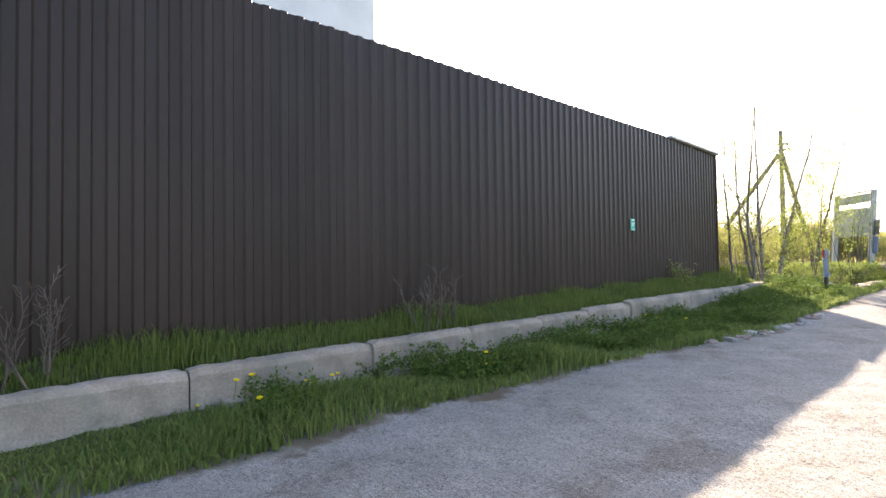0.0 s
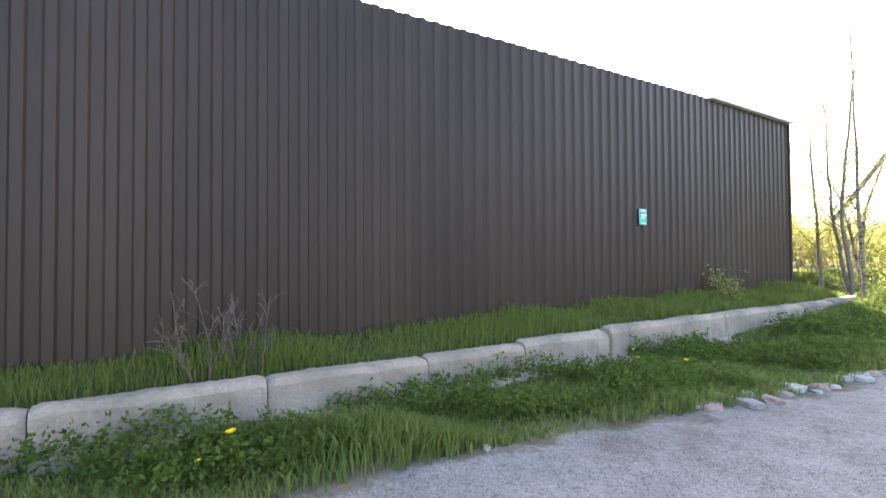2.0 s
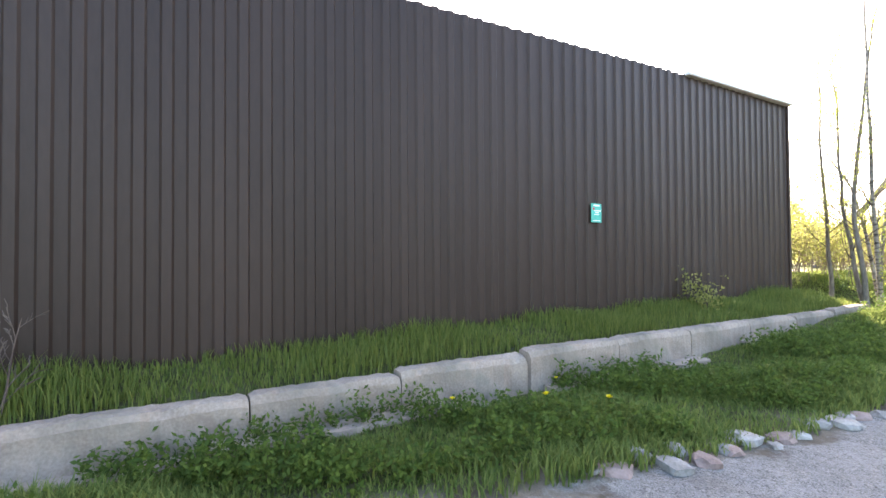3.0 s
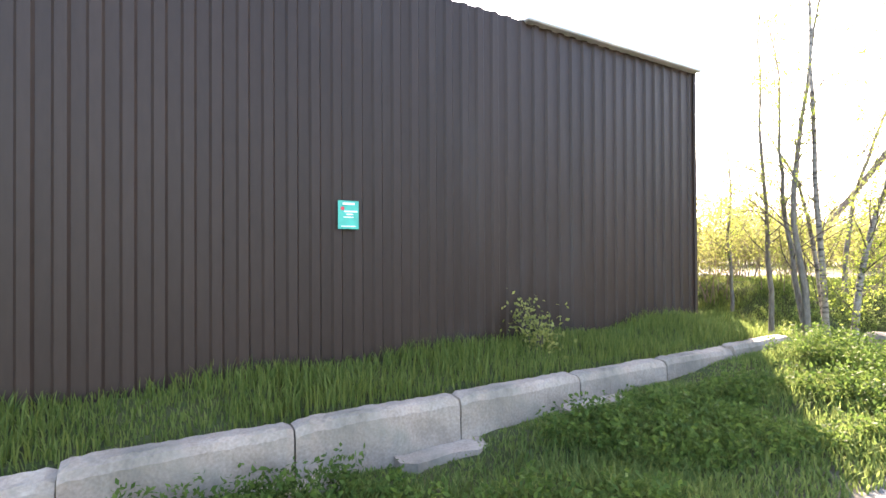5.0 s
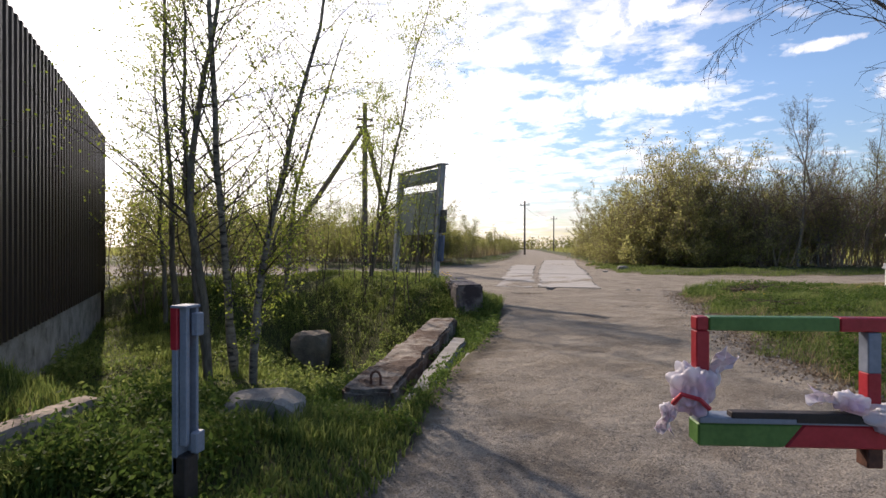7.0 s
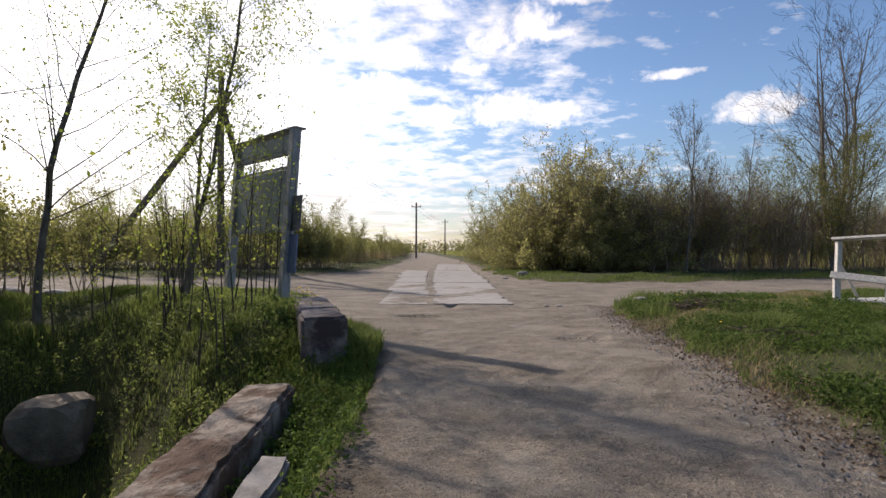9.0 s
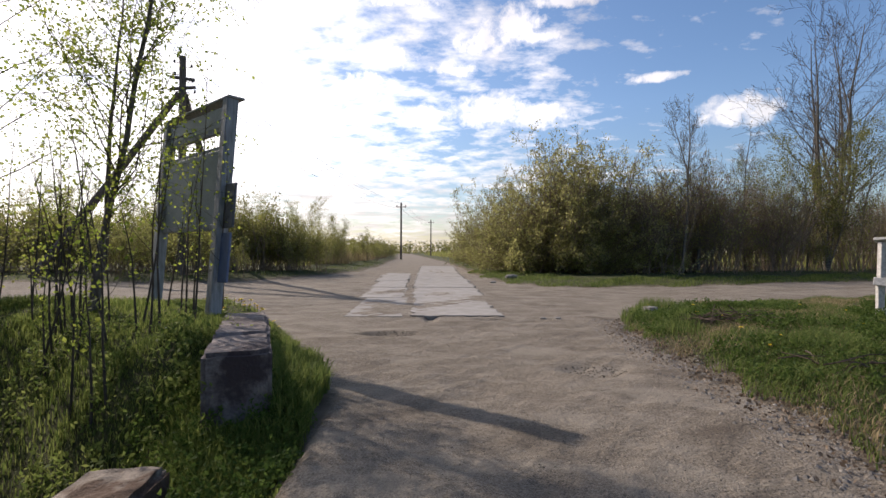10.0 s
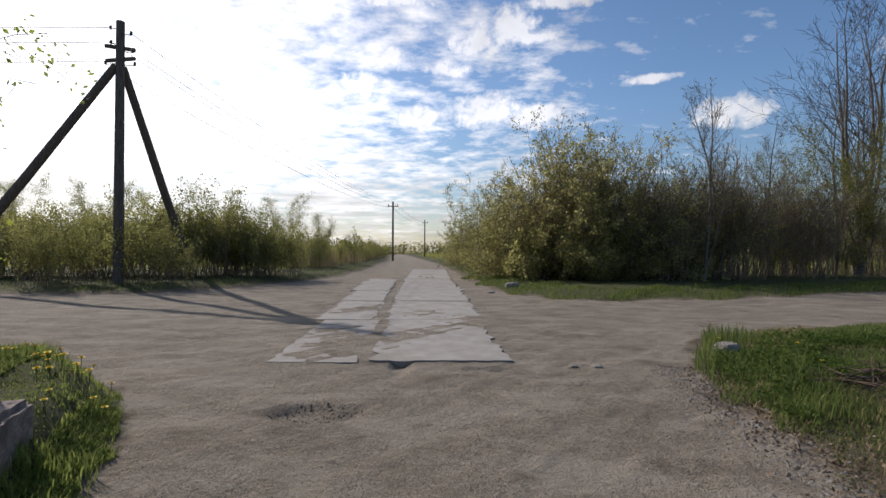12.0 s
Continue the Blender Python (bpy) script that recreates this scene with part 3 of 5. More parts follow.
START = Vector((wall_x(-34), -34, 0))
run = (CORNER - START)
n_sheet = 24
for k in range(n_sheet):
    a, b = START + run * (k / n_sheet), START + run * ((k + 1) / n_sheet)
    fall = 0.034 * min(0.0, (a.y + b.y) / 2 + 9.7)
    top = WALL_TOP + 0.02 + 0.025 * min(0.0, a.y + 9.7) + 0.002 * math.sin(k * 2.3)
    shed_part("wall_panel", profiled_panel(a, b, WALL_FOOT - 0.05 + fall, top, slope=0.025 if b.y < -9.0 else 0.0), M_WALL)
run2 = (FAR - CORNER)
for k in range(8):
    a, b = CORNER + run2 * (k / 8), CORNER + run2 * ((k + 1) / 8)
    shed_part("wall_panel", profiled_panel(a, b, WALL_FOOT + 0.02, WALL_TOP - 0.02), M_WALL)
in1, in2 = Vector((-1, -0.136, 0)).normalized(), Vector((-0.74, -0.675, 0)).normalized()
g = Geo()
for a, b, inn in ((START, CORNER, in1), (CORNER, FAR, in2)):
    a2, b2 = a + inn * 0.05, b + inn * 0.05
    a3, b3 = a + inn * 0.35, b + inn * 0.35
    h0 = -0.6 if a is START else 0.24
    g.add([(a2.x, a2.y, -1.2), (b2.x, b2.y, -1.2), (b3.x, b3.y, -1.2), (a3.x, a3.y, -1.2), (a2.x, a2.y, h0), (b2.x, b2.y, 0.24), (b3.x, b3.y, 0.24), (a3.x, a3.y, h0)],
          [(0, 1, 5, 4), (1, 2, 6, 5), (2, 3, 7, 6), (3, 0, 4, 7), (4, 5, 6, 7), (3, 2, 1, 0)])
shed_part("foundation", g, M_CONC, "pale concrete footing")
# corner flashing, gutter, back walls and roof
g = Geo().beam((CORNER.x + 0.03, CORNER.y + 0.0, WALL_FOOT), (CORNER.x + 0.03, CORNER.y + 0.0, WALL_TOP), 0.05, 0.05, 0.008, up=(1, 0, 0))
shed_part("corner_flashing", g, M_WALL)
ta = START + run * ((-9.6 + 34) / (CORNER.y + 34))
g = Geo().beam((ta.x + 0.04, ta.y, WALL_TOP + 0.03), (CORNER.x + 0.07, CORNER.y + 0.05, WALL_TOP + 0.03), 0.13, 0.07, 0.015)
shed_part("gutter", g, M_TRIM, "pale metal eaves gutter")
B3, B4 = Vector((-16, -5, 0)), Vector((-14, -34, 0))
g = Geo()
for a, b in ((FAR, B3), (B3, B4), (B4, START)):
    dd = (b - a).normalized(); o = Vector((-dd.y, dd.x, 0)) * 0.12
    g.add([(q.x, q.y, z) for z in (-1.0, WALL_TOP) for q in (a, b, b + o, a + o)], [(0, 1, 5, 4), (1, 2, 6, 5), (2, 3, 7, 6), (3, 0, 4, 7), (4, 5, 6, 7)])
shed_part("back_wall", g, M_WALL)
g = Geo()
low_roof = WALL_TOP - 0.9
ring = [START + in1 * 0.06, CORNER + in1 * 0.06, FAR + in2 * 0.06, B3, B4]
g.add([(q.x, q.y, (WALL_TOP if i in (1, 2, 3) else low_roof) - 0.12 + z) for z in (0.0, 0.07) for i, q in enumerate(ring)], [(0, 1, 2, 3, 4), (9, 8, 7, 6, 5)] + [(i, (i + 1) % 5, 5 + (i + 1) % 5, 5 + i) for i in range(5)])
shed_part("roof", g, M_TRIM, "pale flat sheet roof")
for k in range(16):
    q = ta + (CORNER - ta) * ((k + 0.5) / 16) + in1 * 0.14
    shed_part("roof_rib", Geo().box((q.x, q.y, WALL_TOP + 0.04), (0.12, 0.09, 0.05), None, 0.015), M_TRIM)

tower = thing("white_building", (-11, -22, 0), "tall white rendered building behind the brown shed", "building")
g = Geo().box((0, 0, 4.5), (6.2, 12.8, 9.0), None, 0.03)
tw = part("wall", g, M_WHITE, tower)
part("parapet", Geo().box((0, 0, 9.06), (6.5, 13.1, 0.12), None, 0.02), M_TRIM, tower)
mast = thing("roof_mast", (-5.25, -6.25, WALL_TOP - 0.06), "thin white pole standing on the shed roof", "mast")
part("pole", Geo().tube([(0, 0, 0), (0, 0, 3.2)], [0.02, 0.018], 8), M_TRIM, mast)
part("foot_plate", Geo().box((0, 0, 0.02), (0.16, 0.16, 0.04), None, 0.008), M_TRIM, mast)

# green notice on the wall
sx = wall_x(-11.62)
notice = thing("notice_sign", pose(sx + 0.052, -11.62, 1.474, 0, 0, math.degrees(math.atan(0.136))), "small green notice plate with white lines on the brown wall", "sign")
part("plate", Geo().box((0, 0, 0), (0.008, 0.19, 0.25), None, 0.003), M_SIGNG, notice)
for y, z, w, h in ((0.0, 0.098, 0.11, 0.018), (0.02, 0.03, 0.12, 0.012), (0.01, 0.005, 0.06, 0.012), (0.0, -0.02, 0.09, 0.008), (0.0, -0.10, 0.13, 0.008)):
    part("text_line", Geo().box((0.006, y, z), (0.003, w, h)), M_SIGNW, notice)
part("emblem", Geo().tube([(0.004, -0.055, 0.055), (0.007, -0.055, 0.055)], [0.018, 0.018], 14), M_RED, notice)


# ---------- kerb of concrete blocks ----------
KERB_TOP = 0.04
d_k = Vector((-0.112, 1, 0)).normalized()
y_cuts = [-33.0, -30.2, -27.4, -24.6, -21.9, -20.4, -18.7, -17.3, -15.9, -14.75, -13.42, -12.2, -10.95, -9.7, -8.5, -7.3, -6.03]
for k, (y0, y1) in enumerate(zip(y_cuts, y_cuts[1:])):
    r = random.Random(k)
    top = np.interp((y0 + y1) / 2, [-20, -15.5, -12.7, -6], [-0.08, -0.05, 0.02, 0.06]) + r.uniform(-0.010, 0.010)
    foot = land1(kerb_x(y0) + 0.25, (y0 + y1) / 2) - 0.25
    L = (y1 - y0) / d_k.y - 0.012
    bm = bmesh.new()
    bmesh.ops.create_grid(bm, x_segments=1, y_segments=1, size=1)
    bm.clear()
    prof = [(-0.09, foot), (0.10, foot), (0.09, top - 0.06), (0.065, top - 0.012), (0.03, top), (-0.07, top), (-0.09, top - 0.015)]
    n_seg = 26
    rings = []
    for s in range(n_seg + 1):
        u = -L / 2 + L * s / n_seg
        e = 0.018 if s in (0, n_seg) else 0.0
        chip = max(0.0, noise.noise(Vector((u * 3.1, k * 7.7, 0))) - 0.12) * 0.10
        rings.append([bm.verts.new((px * (1 - e * 3) - (chip if px > 0.02 else 0) + r.uniform(-0.006, 0.006), u,
                                    pz - (e + (chip * 0.5 if px > 0.02 else 0) if pz > foot + 0.1 else 0) + 0.012 * noise.noise(Vector((u * 2.0, k * 3.3, px * 5))) + r.uniform(-0.006, 0.006))) for px, pz in prof])
    for s in range(n_seg):
        for i in range(len(prof)):
            j = (i + 1) % len(prof)
            bm.faces.new((rings[s][i], rings[s + 1][i], rings[s + 1][j], rings[s][j]))
    bm.faces.new(rings[0]); bm.faces.new(rings[-1][::-1])
    bmesh.ops.recalc_face_normals(bm, faces=bm.faces)
    me = bpy.data.meshes.new("kerb_stone"); bm.to_mesh(me); bm.free(); me.materials.append(M_KERB)
    ob = new("kerb_stone", me)
    ym = (y0 + y1) / 2
    ob.matrix_world = pose(kerb_x(ym) + r.uniform(-0.008, 0.008), ym, 0, 0, r.uniform(-1.2, 1.2), math.degrees(math.atan(0.112)) + r.uniform(-0.25, 0.25))
    tagged(ob, "weathered grey concrete kerb block with chipped edges", "kerb stone", "kerb in front of the shed")


for k, (y0, L, dx) in enumerate(((-19.6, 1.1, 0.22), (-18.2, 0.9, 0.20), (-16.9, 1.4, 0.22), (-15.3, 1.7, 0.21), (-12.6, 1.3, 0.22), (-11.1, 0.8, 0.20), (-9.6, 0.7, 0.22))):
    r = random.Random(400 + k)
    g = Geo()
    n = 8
    ring = []
    for i in range(n + 1):
        w = 0.06 + r.uniform(-0.03, 0.03) * (1 if 0 < i < n else 2)
        u = -L / 2 + L * i / n
        ring += [(-0.12, u, -0.2), (w, u + r.uniform(-0.02, 0.02), -0.2), (w * 0.9, u, r.uniform(-0.015, 0.01)), (-0.12, u, r.uniform(0.0, 0.02))]
    g.add(ring, [(4 * i + a, 4 * i + b, 4 * i + 4 + b, 4 * i + 4 + a) for i in range(n) for a, b in ((0, 1), (1, 2), (2, 3), (3, 0))] + [(3, 2, 1, 0), (4 * n, 4 * n + 1, 4 * n + 2, 4 * n + 3)])
    ob = part("kerb_footing", g, M_KERB)
    ob.matrix_world = pose(kerb_x(y0) + dx, y0, land1(kerb_x(y0) + dx, y0) + 0.055, 0, 0, math.degrees(math.atan(0.112)))
    tagged(ob, "pale concrete footing showing under the kerb blocks", "footing", "kerb in front of the shed")


def rough_stone(name, at, size, mat, label, category, group="", seed=0, turn=0, facets=0.12, sub=2, sink=0.25):
    """A stone: a ball pushed about by noise, flattened where it lies."""
    bm = bmesh.new()
    bmesh.ops.create_icosphere(bm, subdivisions=sub, radius=0.5)
    off = Vector((seed * 3.7, seed * 1.3, 0))
    for p in bm.verts:
        k = 1 + facets * 2.2 * noise.noise(p.co * 2.1 + off) + facets * noise.noise(p.co * 5.0 + off)
        c = p.co * k
        c = Vector([math.copysign(min(abs(q), 0.40), q) for q in c])
        p.co = Vector((c.x * size[0], c.y * size[1], c.z * size[2]))
    me = bpy.data.meshes.new(name); bm.to_mesh(me); bm.free(); me.materials.append(mat)
    ob = new(name, me)
    ob.matrix_world = pose(at[0], at[1], at[2] + size[2] * (0.4 - sink), 0, 0, turn)
    return tagged(ob, label, category, group)


# broken stones along the road's edge
for k in range(24):
    r = random.Random(50 + k)
    y = -13.9 + 0.17 * k + r.uniform(-0.09, 0.09)
    x = -1.16 + r.uniform(-0.14, 0.10) + 0.006 * k
    brick = r.random() < 0.35
    s = r.uniform(0.10, 0.24)
    rough_stone("loose_brick" if brick else "loose_stone", (x, y, land1(x, y)), (s * 1.3, s, s * 0.6), M_BRICK if brick else M_STONE,
                "broken reddish brick lying at the road's edge" if brick else "pale grey broken stone at the road's edge", "brick" if brick else "stone", "rubble along the road", 60 + k, r.uniform(0, 180), 0.26, 2, 0.36)
rough_stone("loose_stone", (-1.25, -15.96, land1(-1.25, -15.96)), (0.07, 0.06, 0.05), M_STONE, "small white stone in the grass edge", "stone", "", 3)
for x, y, s in ((1.3, 5.45, 0.10), (1.56, 5.4, 0.12), (-0.92, 5.8, 0.08), (1.4, 16.2, 0.25)):
    rough_stone("loose_stone", (x, y, land1(x, y)), (s * 1.3, s, s * 0.5), M_STONE, "small grey stone lying on the dirt road", "stone", "", 9)
rough_stone("boulder", (-5.75, 0.9, land1(-5.75, 0.9) + 0.08), (1.02, 0.95, 1.0), M_BOULDER, "rounded grey boulder in the ditch", "boulder", "", 21, 20, 0.1, 3)
rough_stone("flat_rock", (-2.35, -5.75, land1(-2.35, -5.75) + 0.05), (0.68, 0.48, 0.36), M_STONE, "flat pale rock lying in the grass", "rock", "", 24, 15, 0.12, 3)
for x, y, s in ((-6.2, 5.75, 0.5), (-5.2, 5.5, 0.45), (-6.9, 5.9, 0.6), (-8.3, 6.1, 0.5), (-13.3, 6.5, 0.8), (-14.6, 6.3, 0.7), (-16, 6.4, 0.9), (-9.0, 6.2, 0.9), (-7.6, 5.9, 0.7), (-10.4, 6.3, 0.8), (-12, 6.6, 0.9)):
    rough_stone("boulder", (x, y, land1(x, y)), (s * 1.2, s * 0.8, s * 0.5), M_STONE, "grey boulder beside the side road", "boulder", "boulders beside the side road", int(s * 30), 30, 0.1, 2)
rough_stone("flat_rock", (2.4, 18.2, land1(2.4, 18.2)), (0.7, 0.5, 0.35), M_STONE, "pale rock under the willow bush", "rock", "", 31, 20, 0.12, 2)
rough_stone("flat_rock", (3.6, 6.3, land1(3.6, 6.3)), (0.42, 0.3, 0.26), M_STONE, "lump of concrete lying in the grass", "rubble", "", 33, 20, 0.2, 3, 0.42)


# ---------- concrete block, beam and low curbs ----------
def worn_block(name, length, width, height, mat, label, category, m, seed, notch=0.0, rugged=0.012):
    bm = bmesh.new()
    bmesh.ops.create_cube(bm, size=1)
    for p in bm.verts:
        p.co = Vector((p.co.x * width, p.co.y * length, p.co.z * height))
    bmesh.ops.subdivide_edges(bm, edges=[e for e in bm.edges if abs((e.verts[0].co - e.verts[1].co).y) > length * 0.5], cuts=60)
    bmesh.ops.subdivide_edges(bm, edges=[e for e in bm.edges if abs((e.verts[0].co - e.verts[1].co).x) > width * 0.5], cuts=8)
    bmesh.ops.bevel(bm, geom=[e for e in bm.edges if e.calc_face_angle(0) > 0.7], offset=0.035, segments=2, affect="EDGES")
    off = Vector((seed, seed * 2.0, 0))
    for p in bm.verts:
        q = p.co.copy()
        p.co += Vector((noise.noise(q * 4 + off), noise.noise(q * 4 + off * 2), noise.noise(q * 5 - off))) * 0.016 + Vector((noise.noise(q * 13 + off), 0, noise.noise(q * 11 - off))) * rugged * 0.5 + Vector((noise.noise(q * 1.7 - off), 0, noise.noise(q * 2.3 + off * 3))) * rugged
        if notch and abs(q.y + length * 0.17) < 0.09 and q.z > height * 0.3:
            p.co.z -= notch
    me = bpy.data.meshes.new(name); bm.to_mesh(me); bm.free(); me.materials.append(mat)
    ob = new(name, me); ob.matrix_world = m
    return tagged(ob, label, category)


BLK = Vector((-1.98, 0.0, 0)); BD = Vector((-0.355, 0.935, 0)).normalized()
bc = BLK + BD * 1.43
worn_block("concrete_block", 2.58, 0.5, 0.62, M_BLOCK, "large stained concrete foundation block at the road's edge", "concrete block",
           pose(bc.x, bc.y, 0.14, 0, 0, math.degrees(math.atan2(-BD.x, BD.y))), 3, 0.035)
for a, b, w, top, h, mat, name, label in (((-1.90, -4.95), (-2.32, -0.65), 0.47, -0.07, 0.5, M_MOSS, "concrete_beam", "long concrete beam with rusty moss on top"),
                                          ((-1.46, -5.2), (-1.72, -2.1), 0.20, -0.12, 0.30, M_CONC, "curb_slab", "pale concrete curb lying beside the beam"),
                                          ((-1.24, -4.5), (-1.33, -3.2), 0.12, -0.08, 0.25, M_CONC, "curb_slab", "short pale concrete curb sunk in the grass"),
                                          ((-1.78, -5.75), (-1.92, -5.0), 0.30, -0.20, 0.35, M_MOSS, "concrete_lump", "broken rusty end of the concrete beam")):
    a, b = Vector((*a, 0)), Vector((*b, 0))
    c = (a + b) / 2
    worn_block(name, (b - a).length, w, h, mat, label, name.replace("_", " "), pose(c.x, c.y, top - h / 2, 0, 0, math.degrees(math.atan2(-(b - a).x, (b - a).y))), len(label) % 17, 0.0, 0.032 if mat is M_MOSS else 0.014)
loop = thing("lifting_loop", (-1.90, -4.75, -0.08), "rusty iron lifting loop set in the beam", "iron loop")
part("bar", Geo().tube([(-0.045, 0, -0.03), (-0.045, 0, 0.07), (-0.03, 0, 0.10), (0, 0, 0.112), (0.03, 0, 0.10), (0.045, 0, 0.07), (0.045, 0, -0.03)], [0.012] * 7, 7), M_RUST, loop)


# ---------- barrier ----------
latch = thing("barrier_post", (-1.81, -7.11, land1(-1.81, -7.11)), "steel latch post painted blue-grey with a red top", "barrier post")
H0 = 0.896 - land1(-1.81, -7.11)
part("lower_tube", Geo().box((0, 0, H0 * 0.16), (0.075, 0.075, H0 * 0.42), None, 0.008), M_DARK, latch, "dark rusty lower tube")
g = Geo().box((-0.024, 0, H0 * 0.64), (0.03, 0.075, H0 * 0.70), None, 0.004)
part("channel", g, M_METAL, latch)
part("flange", Geo().box((0.014, 0.03, H0 * 0.66), (0.046, 0.014, H0 * 0.66), None, 0.003), M_METAL, latch)
part("flange", Geo().box((0.014, -0.02, H0 * 0.70), (0.036, 0.022, H0 * 0.58), None, 0.003), M_METAL, latch)
part("red_band", Geo().box((-0.026, 0, H0 * 0.905), (0.036, 0.081, H0 * 0.185), None, 0.004), M_RED, latch, "red painted top")
part("upper_bracket", Geo().box((0.052, 0.012, H0 * 0.92), (0.036, 0.04, 0.10), None, 0.005), M_METAL, latch)
part("lower_bracket", Geo().box((0.052, 0.012, H0 * 0.42), (0.036, 0.05, 0.09), None, 0.005), M_METAL, latch)
part("cap", Geo().box((0.0, 0, H0 * 0.995), (0.085, 0.085, 0.012), None, 0.003), M_METAL, latch)

GD = Vector((0.98, 0.20, 0)).normalized()
gate_at = Vector((0.19, -7.11, 0))
gate = thing("swing_barrier", pose(*gate_at, 0, 0, math.degrees(math.atan2(GD.y, GD.x))), "open steel swing barrier with chipped red, green and grey paint", "barrier")
LEN = 4.6
step_u = 0.535
mats = {"grey": M_METAL, "green": M_GREEN, "red": M_RED}
for c, a, b in (("red", 0.0, 0.04), ("green", 0.04, 0.45), ("red", 0.45, 1.05), ("grey", 1.05, 1.6), ("red", 1.6, 2.4), ("green", 2.4, 3.0), ("red", 3.0, LEN)):
    part("top_rail", Geo().box(((a + b) / 2, 0, 0.90), (b - a - 0.001, 0.045, 0.045), None, 0.004), mats[c], gate, "%s painted rail" % c)
for c, a, b in (("green", 0.0, 0.30), ("red", 0.30, 0.62), ("grey", 0.62, 0.83), ("red", 0.83, 1.1), ("grey", 1.1, 1.6), ("green", 1.6, 2.3), ("red", 2.3, 3.2), ("grey", 3.2, LEN)):
    # paint changes on a slant
    g = Geo().box(((a + b) / 2, 0, 0.545), (b - a - 0.001, 0.075, 0.075), None, 0.006)
    g.v = [(x + (0.03 if 0.01 < x < LEN - 0.01 else 0.0) * (z - 0.545) / 0.0375, y, z) for x, y, z in g.v]
    part("lower_beam", g, mats[c], gate, "%s painted beam" % c)
for a, b, z, m_ in ((0.0, LEN, 0.594, M_METAL), (0.10, 0.50, 0.612, M_DARK), (0.30, 0.54, 0.600, M_DARK)):
    part("angle_bar", Geo().box(((a + b) / 2, -0.01 if m_ is M_METAL else -0.03, z), (b - a, 0.07 if m_ is M_METAL else 0.035, 0.02), None, 0.003), m_, gate)
for k in range(9):
    u = 0.022 + k * step_u
    if k % 2 == 0:
        for z0, z1, m_ in ((0.745, 0.876, M_RED),):
            part("upright", Geo().box((u, 0, (z0 + z1) / 2), (0.042, 0.042, z1 - z0), None, 0.003), m_, gate)
    else:
        part("upright", Geo().box((u, 0, 0.81), (0.042, 0.042, 0.13), None, 0.003), M_METAL, gate)
    part("upright", Geo().box((u, 0, 0.665), (0.042, 0.042, 0.16), None, 0.003), M_METAL if k % 2 == 0 else M_RED, gate)
    part("stub", Geo().box((u, 0, 0.475), (0.05, 0.05, 0.065), None, 0.004), M_RUST if k == 1 else M_METAL, gate) if k in (1, 5) else None
pv = gate_at + GD * (LEN + 0.08)
pivot = thing("barrier_post", (pv.x, pv.y, land1(pv.x, pv.y)), "steel pivot post carrying the swing barrier", "barrier post")
part("tube", Geo().tube([(0, 0, -0.2), (0, 0, 1.35)], [0.07, 0.07], 14), M_METAL, pivot)
part("hinge", Geo().box((-0.09, -0.02, 0.9), (0.10, 0.05, 0.06), None, 0.005), M_RUST, pivot)


def plastic_bag(at, s, seed, label):
    bm = bmesh.new()
    bmesh.ops.create_icosphere(bm, subdivisions=5, radius=1)
    off = Vector((seed, 0, seed * 2))
    for p in bm.verts:
        n = p.co.normalized()
        q = Vector((n.x, n.y, n.z * 0.45))
        k = 0.72 + 0.40 * noise.noise(n * 1.5 + off) + 0.34 * abs(noise.noise(q * 2.6 + off)) - 0.10 * abs(noise.noise(q * 6.0 + off))
        p.co = Vector((n.x * s[0], n.y * s[1], n.z * s[2])) * k
    for f in bm.faces:
        f.smooth = True
    me = bpy.data.meshes.new("plastic_bag"); bm.to_mesh(me); bm.free(); me.materials.append(M_BAG)
    ob = new("plastic_bag", me); ob.matrix_world = Matrix.Translation(at)
    return tagged(ob, label, "plastic bag", "bags tied to the barrier")


def bag_tail(at, w, h, seed):
    """A thin crumpled end of a bag sticking out of the knot."""
    r = random.Random(seed)
    g = Geo()
    n = 6
    v = []
    for i in range(n + 1):
        for j in range(n + 1):
            a, b = i / n, j / n
            v.append(((a - 0.5) * w * (0.35 + 0.9 * b) + r.uniform(-1, 1) * 0.006, 0.02 * math.sin(a * 9 + b * 4) + r.uniform(-1, 1) * 0.005, b * h + 0.01 * math.sin(a * 7)))
    g.add(v, [(i * (n + 1) + j, (i + 1) * (n + 1) + j, (i + 1) * (n + 1) + j + 1, i * (n + 1) + j + 1) for i in range(n) for j in range(n)])
    g.add([(x, y + 0.0015, z) for x, y, z in v], [(i * (n + 1) + j, i * (n + 1) + j + 1, (i + 1) * (n + 1) + j + 1, (i + 1) * (n + 1) + j) for i in range(n) for j in range(n)])
    return g


def on_gate(u, v, z):
    q = gate_at + GD * u + Vector((-GD.y, GD.x, 0)) * v
    return (q.x, q.y, z)


b1 = plastic_bag(on_gate(0.0, -0.01, 0.70), (0.085, 0.075, 0.085), 1.0, "crumpled whitish plastic bag tied round the barrier's upright")
part("tail", bag_tail(None, 0.05, 0.10, 1), M_BAG, b1).matrix_local = pose(0.05, 0, 0.03, 0, 35, 10)
part("tie", Geo().tube([(-0.07, -0.03, -0.06), (-0.05, -0.06, -0.02), (0.0, -0.07, -0.03), (0.03, -0.06, -0.06)], [0.008] * 4, 6), M_RED, b1, "red string")
plastic_bag(on_gate(-0.02, -0.03, 0.645), (0.06, 0.055, 0.05), 4.0, "lilac plastic bag tied to the barrier")
b3 = plastic_bag(on_gate(-0.085, -0.01, 0.61), (0.03, 0.025, 0.035), 7.0, "white end of a plastic bag hanging from the barrier")
